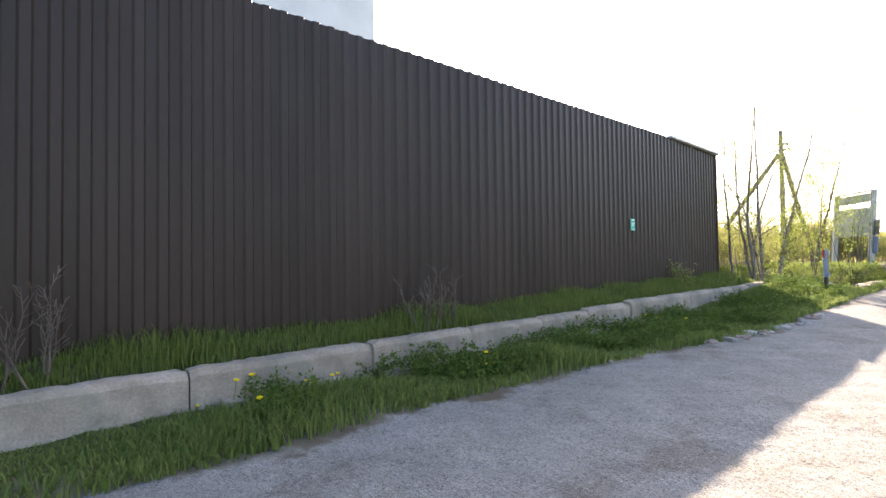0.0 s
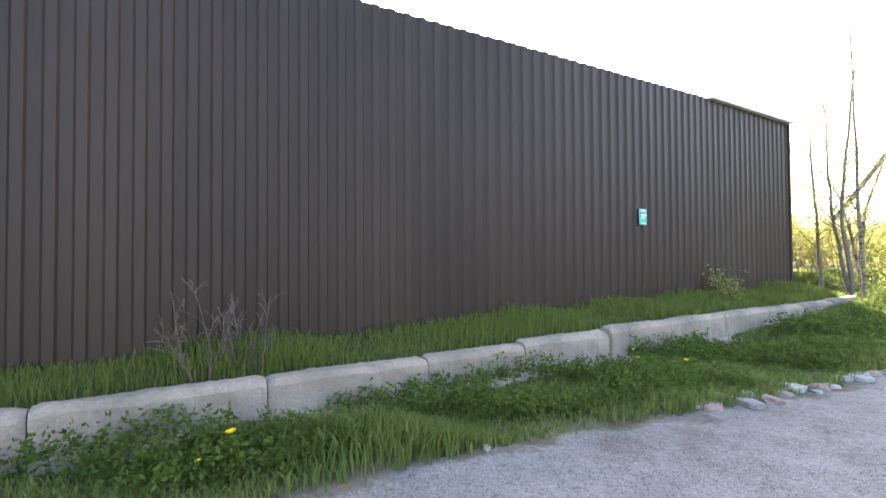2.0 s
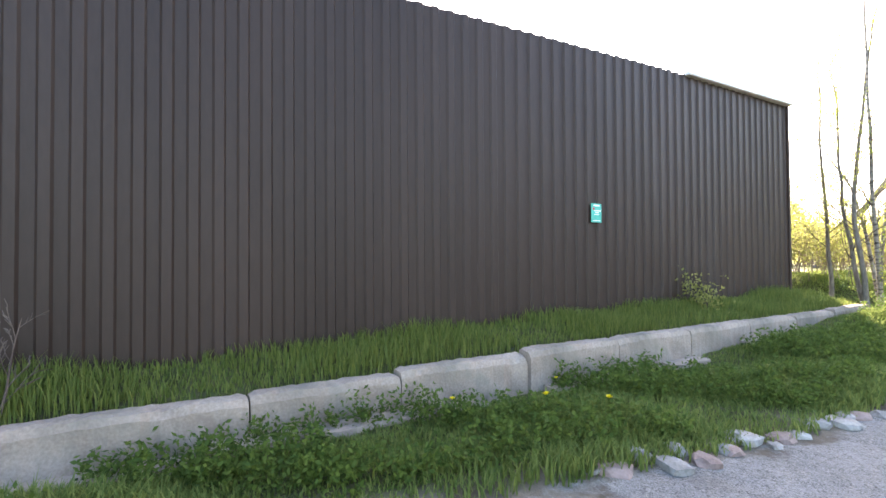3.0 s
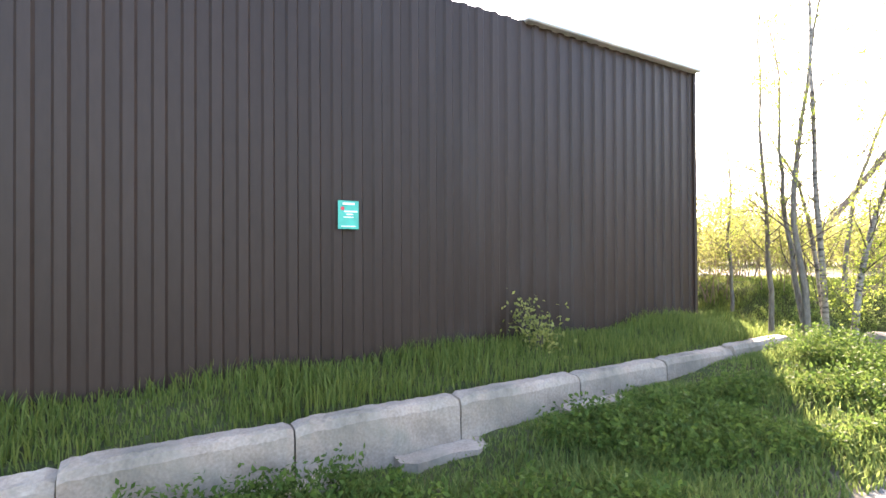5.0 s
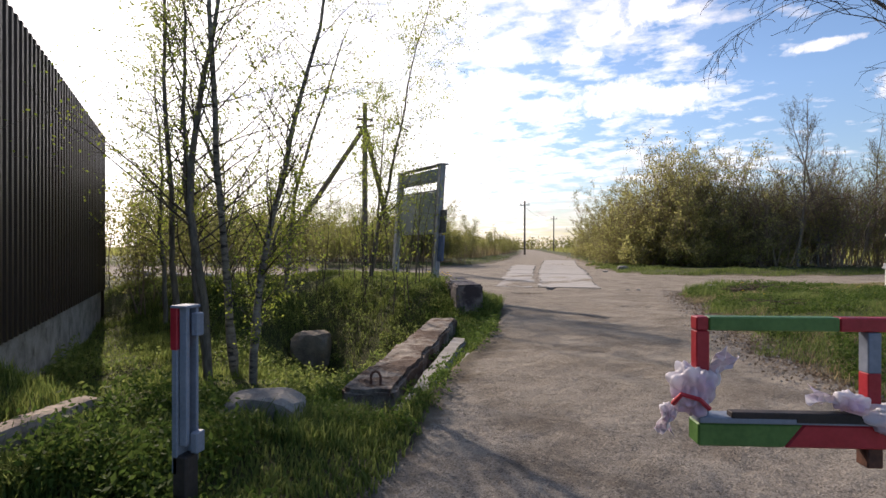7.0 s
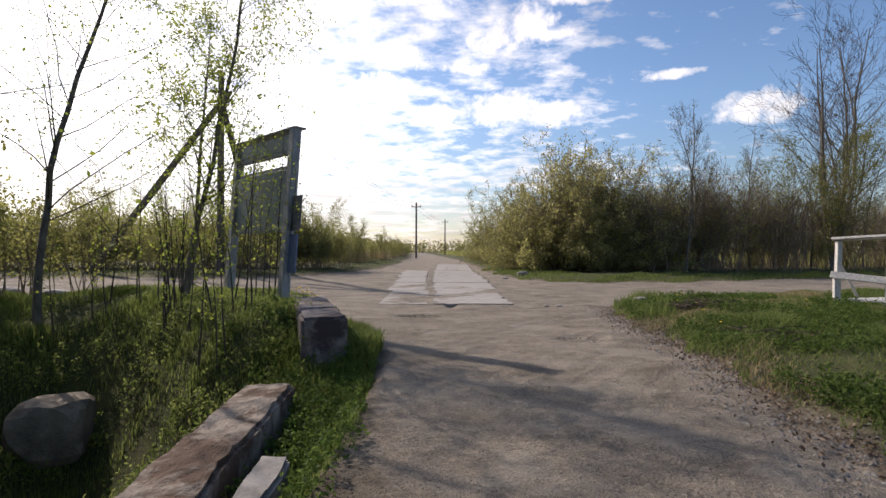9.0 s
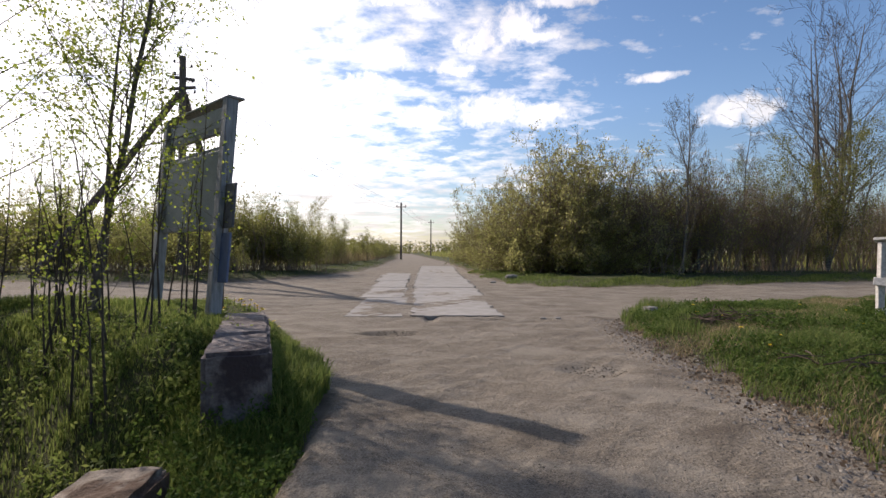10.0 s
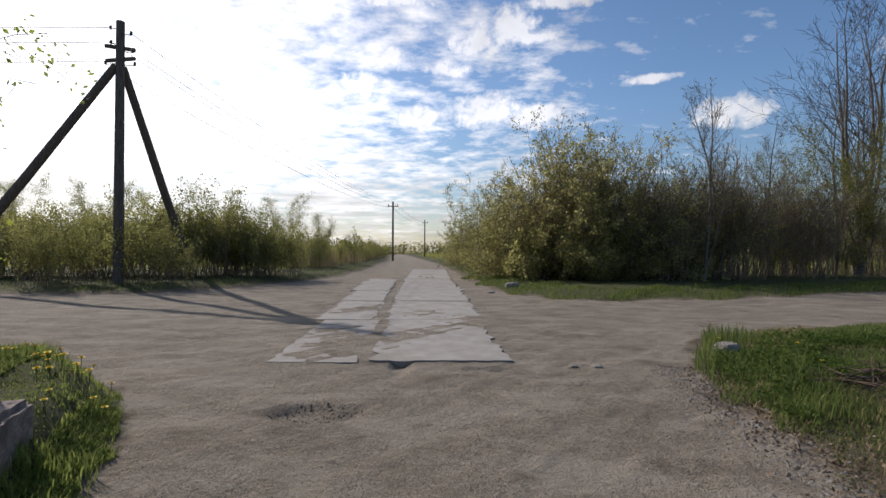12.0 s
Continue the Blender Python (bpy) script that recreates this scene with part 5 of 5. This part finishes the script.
ob = thing("far_trees", (0, 0, 0), "distant line of low trees in young leaf on the horizon", "trees", kind="stuff")
part("stems", far, M_TWIG2, ob)
part("leaves", leaf_mesh("leaves", np.array(fl), 1.1, M_LEAF3, 0.2, 5), None, ob)


# small plants at the wall
plant("shrub", at_land(-3.80, -9.67), dict(SHRUB, height=0.62, radius=0.012, base=0.03, leaves=7, leaf=0.05), "small leafy sapling at the foot of the brown wall", "shrub", 71, M_TWIG, M_TWIG, M_LEAF3, "", fan(3, 71, 0.2))
for x, y, h, sd in ((-2.62, -17.75, 0.9, 72), (-2.22, -21.4, 1.0, 73), (-2.74, -17.42, 0.75, 74)):
    plant("dry_bush", at_land(x, y), dict(SHRUB, height=h, radius=0.014, base=0.10, leaves=0, kids=(7, 4)), "bare dry bush in front of the brown wall", "bush", sd, M_DEAD, M_DEAD, M_LEAF3, "dry bushes at the wall", fan(4, sd, 0.5))


# ---------- grass and flowers ----------
def clear_of_beams(x, y):
    """True where no beam or curb lies by the ditch."""
    ok = np.ones(x.shape, bool)
    for x0, y0, x1, y1, w in ((-1.90, -4.95, -2.32, -0.65, 0.26), (-1.46, -5.2, -1.72, -2.1, 0.13), (-1.24, -4.5, -1.33, -3.2, 0.07), (-2.1, -5.75, -2.6, -5.75, 0.22)):
        dx, dy = x1 - x0, y1 - y0
        t = np.clip(((x - x0) * dx + (y - y0) * dy) / (dx * dx + dy * dy), 0, 1)
        ok &= np.hypot(x - x0 - t * dx, y - y0 - t * dy) > w
    return ok


def scatter(n, x0, x1, y0, y1, keep, seed):
    r = np.random.default_rng(seed)
    x, y = r.uniform(x0, x1, n), r.uniform(y0, y1, n)
    ok = keep(x, y)
    x, y = x[ok], y[ok]
    return np.stack([x, y, land(x, y) - 0.01], 1)


def clumpy(x, y, k, s, lo):
    return wave(x, y, k, s) > lo


def grass(name, roots, h, w, mat, label, seed, lean=0.5):
    h = h * (0.75 + 0.35 * np.clip(wave(roots[:, 0], roots[:, 1], 1.9, seed * 0.7), -1, 1))
    ob = new(name, blades_mesh(name, roots, h, w, mat, lean, seed))
    return tagged(ob, label, "grass", kind="stuff")


strip = scatter(120000, -5, -1.6, -24, -5.4, lambda x, y: (x < kerb_x(y) - 0.10) & (x > wall_x(y) - 0.02 + 0.0 * y) & (y < -5.6), 1)
grass("grass_strip", strip, 0.21, 0.010, M_GRASSL, "bright green grass between the kerb and the shed wall", 1)
verge = scatter(230000, -3.6, -0.7, -24, -5.2, lambda x, y: (x > kerb_x(y) + 0.10) & (road_distance(x, y) > 0.02 + 0.10 * np.random.default_rng(5).random(len(x))), 2)
verge = verge[np.random.default_rng(3).random(len(verge)) < np.clip(0.55 + 0.5 * wave(verge[:, 0], verge[:, 1], 2.3, 0.9), 0.35, 1)]
verge_h = 0.15 * (0.45 + 0.55 * step(verge[:, 0] - kerb_x(verge[:, 1]), 0.15, 0.6)) * (1 + 0.5 * np.clip(wave(verge[:, 0], verge[:, 1], 1.6, 1.5), 0, 1))
grass("verge_grass", verge, verge_h, 0.012, M_GRASS, "tufted green grass on the roadside verge", 2, 0.7)
ditch = scatter(300000, -11, -1.3, -6.2, 5.2, lambda x, y: (road_distance(x, y) > 0.03) & ((x + 4.56) * 0.675 - (y + 6.5) * -0.74 > 0.25) & clear_of_beams(x, y), 3)
ditch = ditch[np.random.default_rng(44).random(len(ditch)) < np.clip(0.55 + 0.5 * wave(ditch[:, 0], ditch[:, 1], 2.7, 1.1), 0.38, 1)]
ditch = ditch[np.random.default_rng(45).random(len(ditch)) > 0.55 * pit(ditch[:, 0], ditch[:, 1])]
ditch_h = (0.8 + 0.45 * wave(ditch[:, 0], ditch[:, 1], 3.1, 2.0)).clip(0.35, 1.6) * np.where((ditch[:, 0] > -3.8) & (ditch[:, 1] > 2.6), 0.09, 0.16)
grass("ditch_grass", ditch, ditch_h, 0.009, M_GRASSL, "long fresh grass round the ditch and the notice board", 3, 0.5)
bank = scatter(90000, -4.8, -1.8, 0.6, 5.2, lambda x, y: (road_distance(x, y) > 0.06 + 0.06 * wave(x, y, 5.1, 0.3)) & (road_distance(x, y) < 1.3) & (np.abs((x + 1.98) * 0.935 + y * 0.355) > 0.3), 33)
grass("bank_grass", bank, 0.085, 0.010, M_GRASSL, "low dense grass on the bank before the notice board", 33, 0.9)
tufts = scatter(9000, -2.6, -1.5, -0.75, 2.2, lambda x, y: (road_distance(x, y) > -0.05) & (np.abs((x + 1.98) * 0.935 + y * 0.355) > 0.27 * (y > 0)), 34)
grass("block_grass", tufts, 0.26, 0.011, M_GRASSL, "tall grass round the foot of the concrete block", 34, 0.6)
isle = scatter(220000, 1.8, 11, -6, 9.5, lambda x, y: (road_distance(x, y) > 0.12 + 0.16 * wave(x, y, 2.3, 0.8) + 0.12 * wave(x, y, 6.1, 0.2)), 4)
isle = isle[np.random.default_rng(9).random(len(isle)) < np.clip(0.6 + 0.45 * wave(isle[:, 0], isle[:, 1], 1.4, 2.2), 0.25, 1)]
isle_h = 0.085 + 0.075 * step(wave(isle[:, 0], isle[:, 1], 0.9, 1.3), -0.2, 0.8)
grass("island_grass", isle, isle_h, 0.009, M_GRASS, "short green grass on the bank between the roads", 4, 1.0)
dry = scatter(60000, 2.0, 10, -6, 9, lambda x, y: (road_distance(x, y) > 0.1) & (wave(x, y, 1.1, 0.6) > -0.3), 15)
grass("dry_grass", dry, 0.10, 0.008, M_DRY, "dead straw-coloured grass among the green", 15, 1.0)
tall = scatter(4500, 2.5, 4.6, 3.4, 7.4, lambda x, y: (road_distance(x, y) > 0.05) & (road_distance(x, y) < 1.1), 14)
grass("island_grass", tall, 0.24, 0.010, M_GRASS, "taller green grass at the bank's corner", 14, 0.5)
edge = np.concatenate([scatter(150000, 0, 24, 12.5, 26, lambda x, y: (road_distance(x, y) > 0.05 + 0.25 * wave(x, y, 1.3, 0.2)) & (road_distance(x, y) < 3.0), 5), scatter(70000, -30, 2, 13, 48, lambda x, y: (road_distance(x, y) > 0.1 + 0.3 * wave(x, y, 1.3, 0.2)) & (road_distance(x, y) < 2.2), 55)])
edge = edge[np.random.default_rng(66).random(len(edge)) < np.clip(0.45 + 0.6 * wave(edge[:, 0], edge[:, 1], 1.1, 0.5), 0.12, 1)]
grass("far_verge_grass", edge, 0.15, 0.017, M_GRASS, "green grass along the far sides of the roads", 5)
reeds = scatter(40000, -30, -6, 34, 110, lambda x, y: (road_distance(x, y) > 2.0) & (road_distance(x, y) < 9) & (wave(x, y, 0.25, 1.0) > -0.35), 6)
grass("dry_reeds", reeds, 1.5, 0.035, M_DRY, "dry straw-coloured reeds beside the road", 6, 0.25)
field = scatter(40000, -90, 60, 30, 160, lambda x, y: road_distance(x, y) > 3, 7)
grass("field_grass", field, 1.3, 0.09, M_LEAF3, "overgrown field of tall spring weeds", 7, 0.3)


def weed_leaves(name, roots, mat, label, seed, size=0.07, tall=0.28):
    r = np.random.default_rng(seed)
    n = 24
    c = np.repeat(roots, n, axis=0)
    tops = np.repeat(r.uniform(0.35, 1.15, len(roots)) * tall, n)
    u = r.random(len(c))
    a = r.uniform(0, 2 * math.pi, len(c))
    w = 0.03 + 0.06 * (1 - u)
    c = c + np.stack([np.cos(a) * w, np.sin(a) * w, 0.02 + tops * u], 1)
    ob = new(name, leaf_mesh(name, c, size, mat, 0.1, seed, 0.24))
    return tagged(ob, label, "weeds", kind="stuff")


weeds = scatter(1100, -3.3, -2.0, -7.1, -4.9, lambda x, y: (road_distance(x, y) > 0.15) & (x > np.where(y < -5.9, kerb_x(y) + 0.35, -3.3)) & ((y < -6.1) | (x < -2.75)) & (wave(x, y, 2.1, 0.5) > -0.55) & ~((np.abs(x + 2.3) < 0.45) & (np.abs(y + 5.85) < 0.48)), 8)
weed_leaves("weeds", weeds, M_WEED, "leafy green weeds round the barrier post", 8, 0.042, 0.34)
weeds2 = scatter(2200, -2.9, -1.25, -5.9, 0.6, lambda x, y: (road_distance(x, y) > 0.05) & clear_of_beams(x, y), 9)
weed_leaves("weeds", weeds2, M_WEED, "low leafy weeds along the concrete beam", 9, 0.038, 0.18)
weeds3 = scatter(4200, -2.7, -1.3, -20, -7, lambda x, y: (x > kerb_x(y) + 0.12) & (road_distance(x, y) > 0.3) & (wave(x, y, 1.7, 0.2) > -0.1), 10)
weed_leaves("weeds", weeds3, M_WEED, "leafy weeds in the roadside grass", 10, 0.045, 0.24)
weeds4 = scatter(5200, 2.2, 9, -4, 7, lambda x, y: (road_distance(x, y) > 0.25) & (wave(x, y, 1.5, 2.7) > -0.1), 11)
weed_leaves("weeds", weeds4, M_WEED, "low creeping weeds on the bank", 11, 0.045, 0.15)

weeds5 = scatter(1900, -8, -2.2, -5.6, 2.2, lambda x, y: (road_distance(x, y) > 0.15) & clear_of_beams(x, y) & (wave(x, y, 1.3, 1.9) + 0.8 * pit(x, y) > 0.3) & ((x + 4.56) * 0.675 + (y + 6.5) * 0.74 > 0.3), 12)
weed_leaves("weeds", weeds5, M_GRASSL, "fresh leafy nettles in the ditch", 12, 0.055, 0.34)
M_LITTER = leaf_material("dead_leaf_litter", (0.09, 0.062, 0.042), (0.24, 0.18, 0.13), 0.15)
litter = np.concatenate([scatter(60000, 1.2, 7, -6, 5.5, lambda x, y: np.abs(road_distance(x, y) - 0.12) < 0.55 * np.random.default_rng(6).random(len(x)) ** 1.5, 61),
                         scatter(16000, 2.2, 9, -5, 7, lambda x, y: (road_distance(x, y) > 0.2) & (wave(x, y, 1.2, 0.1) > 0.2), 62)])
litter[:, 2] += 0.018
tagged(new("leaf_litter", leaf_mesh("leaf_litter", litter, 0.035, M_LITTER, 0.0, 63)), "dead brown leaves along the edge of the bank", "leaf litter", kind="stuff")


def dandelion(at, seed):
    r = random.Random(seed)
    ob = thing("dandelion", at, "yellow dandelion in flower in the grass", "flower", "dandelions in the grass")
    h = 0.20
    part("stem", Geo().tube([(0, 0, 0), (0.008, 0, h * 0.5), (0.01, 0.01, h)], [0.003] * 3, 5), M_WEED, ob)
    g = Geo()
    for k in range(26):
        a = k * 2.399; t = math.sqrt(k / 26) * 0.9
        c, s = math.cos(a), math.sin(a)
        b0 = Vector((0.01, 0.01, h)); o2 = Vector((c * math.sin(t), s * math.sin(t), math.cos(t) * 0.7)) * 0.042
        sd = Vector((-s, c, 0)) * 0.008
        g.add([b0, b0 + o2 * 0.6 + sd, b0 + o2, b0 + o2 * 0.6 - sd], [(0, 1, 2, 3)])
    part("flower_head", g, M_YELLOW, ob)
    return ob


first = dandelion(at_land(-1.64, -17.59), 1)
flowers = [(-1.60, -19.35), (-1.72, -19.25), (-1.66, -19.5), (-1.8, -20.1), (-1.62, -17.52), (-2.0, -13.65), (-1.85, -13.2), (-2.3, -14.4), (-1.9, -19.9), (-2.35, -13.9), (-2.5, -13.2), (-1.74, -19.49), (-1.48, -19.54), (-1.55, -20.4), (-1.3, -20.0), (-1.42, -17.73)]
rd = random.Random(77)
flowers += [(-3.35 + rd.gauss(0, 0.35), 3.75 + rd.gauss(0, 0.4)) for k in range(46)]
flowers += [(2.9 + rd.random() * 5, 2.0 + rd.random() * 5) for k in range(16)]
for k, (x, y) in enumerate(flowers):
    if road_distance(x, y) > 0.05:
        c = copy_thing(first, pose(*at_land(x, y), rd.uniform(-12, 12), rd.uniform(-12, 12), k * 50))
        s = rd.uniform(0.7, 1.15); c.scale = (s, s, s * (1.0 if y < -8 else 0.55))


# ---------- wooden footbridge rail on the bank ----------
rail = thing("wooden_walkway", (7.5, 4.6, land1(7.5, 4.6)), "small bleached wooden walkway with a handrail", "walkway")
for a, b, w, h, nm in (((-0.35, 0.55, -0.2), (-0.30, 0.55, 1.32), 0.09, 0.09, "post"), ((0.13, -0.10, -0.2), (0.22, -0.10, 1.37), 0.10, 0.10, "post"),
                       ((-0.38, 0.62, 1.36), (0.26, -0.16, 1.41), 0.13, 0.05, "handrail"), ((-0.50, 0.50, 0.64), (0.20, -0.17, 0.54), 0.04, 0.14, "middle_rail"),
                       ((-0.45, 0.45, -0.2), (-0.42, 0.48, 0.66), 0.07, 0.07, "leg"), ((-0.40, 0.45, 0.06), (0.20, -0.10, 0.08), 0.05, 0.16, "side_board"),
                       ((0.2, -0.1, 0.75), (0.75, 0.5, 0.1), 0.03, 0.05, "strut"), ((-0.3, 0.55, 0.9), (0.35, 0.9, 0.15), 0.03, 0.05, "strut")):
    part(nm, Geo().beam(a, b, w, h, 0.006, up=(0.3, 0.2, 1) if abs(b[2] - a[2]) < 0.7 else (1, 0, 0)), M_WOODW, rail)
for k in range(9):
    u = 0.25 * k
    part("deck_board", Geo().beam((-0.32 + u, 0.52 + u * 0.25, 0.14), (0.22 + u, -0.12 + u * 0.25, 0.14), 0.21, 0.035, 0.004), M_WOODW, rail)


# heap of dead branches on the bank
def twig_heap(at, n, rad, seed, label):
    r = random.Random(seed)
    g = Geo()
    for k in range(n):
        a, q = r.uniform(0, 6.28), rad * math.sqrt(r.random())
        p = Vector((math.cos(a) * q * 1.6, math.sin(a) * q, r.uniform(0.02, 0.16)))
        d = Vector((r.gauss(0, 1), r.gauss(0, 0.7), r.gauss(0.05, 0.15))).normalized() * r.uniform(0.2, 0.6)
        g.tube([p - d / 2, p + Vector((0, 0, r.uniform(0, 0.04))), p + d / 2], [0.008, 0.006, 0.003], 4)
    ob = part("branch_heap", g, M_DEAD)
    ob.matrix_world = Matrix.Translation(at)
    return tagged(ob, label, "branches", kind="stuff")


twig_heap(at_land(4.0, 4.3), 70, 0.4, 4, "heap of dark dead branches on the grassy bank")
twig_heap(at_land(3.6, 1.2), 30, 0.4, 5, "scattered dead branches on the bank")


# gravel along the right edge
def gravel(name, pts, s, seed, label, mat):
    r = random.Random(seed)
    g = Geo()
    for x, y, z in pts:
        k = s * r.uniform(0.5, 1.5)
        v = [Vector((r.uniform(-1, 1) * 0.3 + dx, r.uniform(-1, 1) * 0.3 + dy, dz)) * k for dx, dy, dz in ((1, 0, 0), (0, 1, 0), (-1, 0, 0), (0, -1, 0), (0, 0, 0.8))]
        g.add([(q.x + x, q.y + y, q.z + z) for q in v], [(0, 1, 4), (1, 2, 4), (2, 3, 4), (3, 0, 4)])
    return tagged(part(name, g, mat), label, "gravel", kind="stuff")


gp = scatter(22000, 0.6, 4.0, -6, 5.5, lambda x, y: np.abs(road_distance(x, y) + 0.05) < 0.5 * np.random.default_rng(2).random(len(x)), 21)
gravel("gravel", gp, 0.022, 3, "loose gravel along the road's edge", M_STONE)
gp = scatter(60000, -2.8, 2.6, -5, 9, lambda x, y: road_distance(x, y) < -0.1, 22)
gravel("gravel", gp, 0.009, 4, "scattered pebbles on the dirt road", M_CONC)
M_CLOD = material("dark_soil_clods", (0.04, 0.033, 0.026), (0.10, 0.083, 0.066), 12, 0.95, 0.2, 60)
gp = scatter(26000, -4.5, 2.8, -4, 9, lambda x, y: (road_distance(x, y) < -0.02) & (wave(x, y, 1.3, 0.9) + 0.6 * wave(x, y, 3.9, 2.2) > 0.35), 27)
gravel("gravel", gp, 0.013, 8, "small dark clods and pebbles on the dirt road", M_CLOD)
gp = np.concatenate([scatter(500, 0.75, 1.5, 1.3, 2.05, lambda x, y: ((x - 1.12) / 0.33) ** 2 + ((y - 1.67) / 0.3) ** 2 < 1, 23), scatter(400, -1.8, -0.9, 3.5, 4.1, lambda x, y: ((x + 1.3) / 0.42) ** 2 + ((y - 3.8) / 0.25) ** 2 < 1, 24)])
gravel("gravel", gp, 0.018, 5, "dark gravel lying in the potholes", M_CLOD)


# ---------- concrete slabs of the road ahead ----------
def slab(x0, x1, y0, y1, seed, lift):
    """A road slab with a ragged outline, lying almost flush with the dirt."""
    r = random.Random(seed)
    bm = bmesh.new()
    out = []
    n = 22
    for i in range(n):
        out.append((x0 + (x1 - x0) * i / n, y0, 0))
    for i in range(n):
        out.append((x1, y0 + (y1 - y0) * i / n, 1))
    for i in range(n):
        out.append((x1 - (x1 - x0) * i / n, y1, 0))
    for i in range(n):
        out.append((x0, y1 - (y1 - y0) * i / n, 1))
    cx, cy = (x0 + x1) / 2, (y0 + y1) / 2
    top, low = [], []
    for x, y, side in out:
        k = 0.14 * r.random() ** 2 + 0.05 * math.sin(y * 2.7 + seed) ** 2 if side else r.uniform(0, 0.03)
        x2, y2 = x + (cx - x) * k, y + (cy - y) * (k * 0.4)
        x2 -= 0.045 * (y2 - cy)
        z = lift + land1(x2, y2) * 0.3
        top.append(bm.verts.new((x2, y2, z))); low.append(bm.verts.new((x2, y2, z - 0.16)))
    bm.faces.new(top)
    for i in range(len(top)):
        j = (i + 1) % len(top)
        bm.faces.new((top[j], top[i], low[i], low[j]))
    bmesh.ops.recalc_face_normals(bm, faces=bm.faces)
    me = bpy.data.meshes.new("road_slab"); bm.to_mesh(me); bm.free(); me.materials.append(M_SLAB)
    ob = new("road_slab", me)
    return tagged(ob, "pale worn concrete slab laid in the dirt road", "road slab", "slabs of the road ahead")


y = 5.6
for k in range(9):
    ln = 3.7 if k < 5 else 4.6
    e = [np.interp(y + ln / 2, (5.6, 9.2, 13.8, 21.8, 35.0), v) for v in ((-1.12, -1.35, -1.68, -2.05, -2.6), (0.52, 0.64, 0.55, 0.45, 0.25), (-2.28, -2.75, -3.1, -3.85, -4.6), (-1.18, -1.5, -1.85, -2.3, -2.9))]
    if k < 8:
        slab(e[0], e[1] - 0.3 * random.Random(k + 7).random() * (k > 3), y + 0.02, y + ln - 0.02, 300 + k, 0.016 + 0.010 * random.Random(k).random())
    if k < 5:
        slab(e[2] + 0.10 * random.Random(k + 40).random(), e[3], y + (0.0 if k else -0.05), y + ln - 0.05, 330 + k, 0.010 + 0.010 * random.Random(k + 3).random())
    y += ln
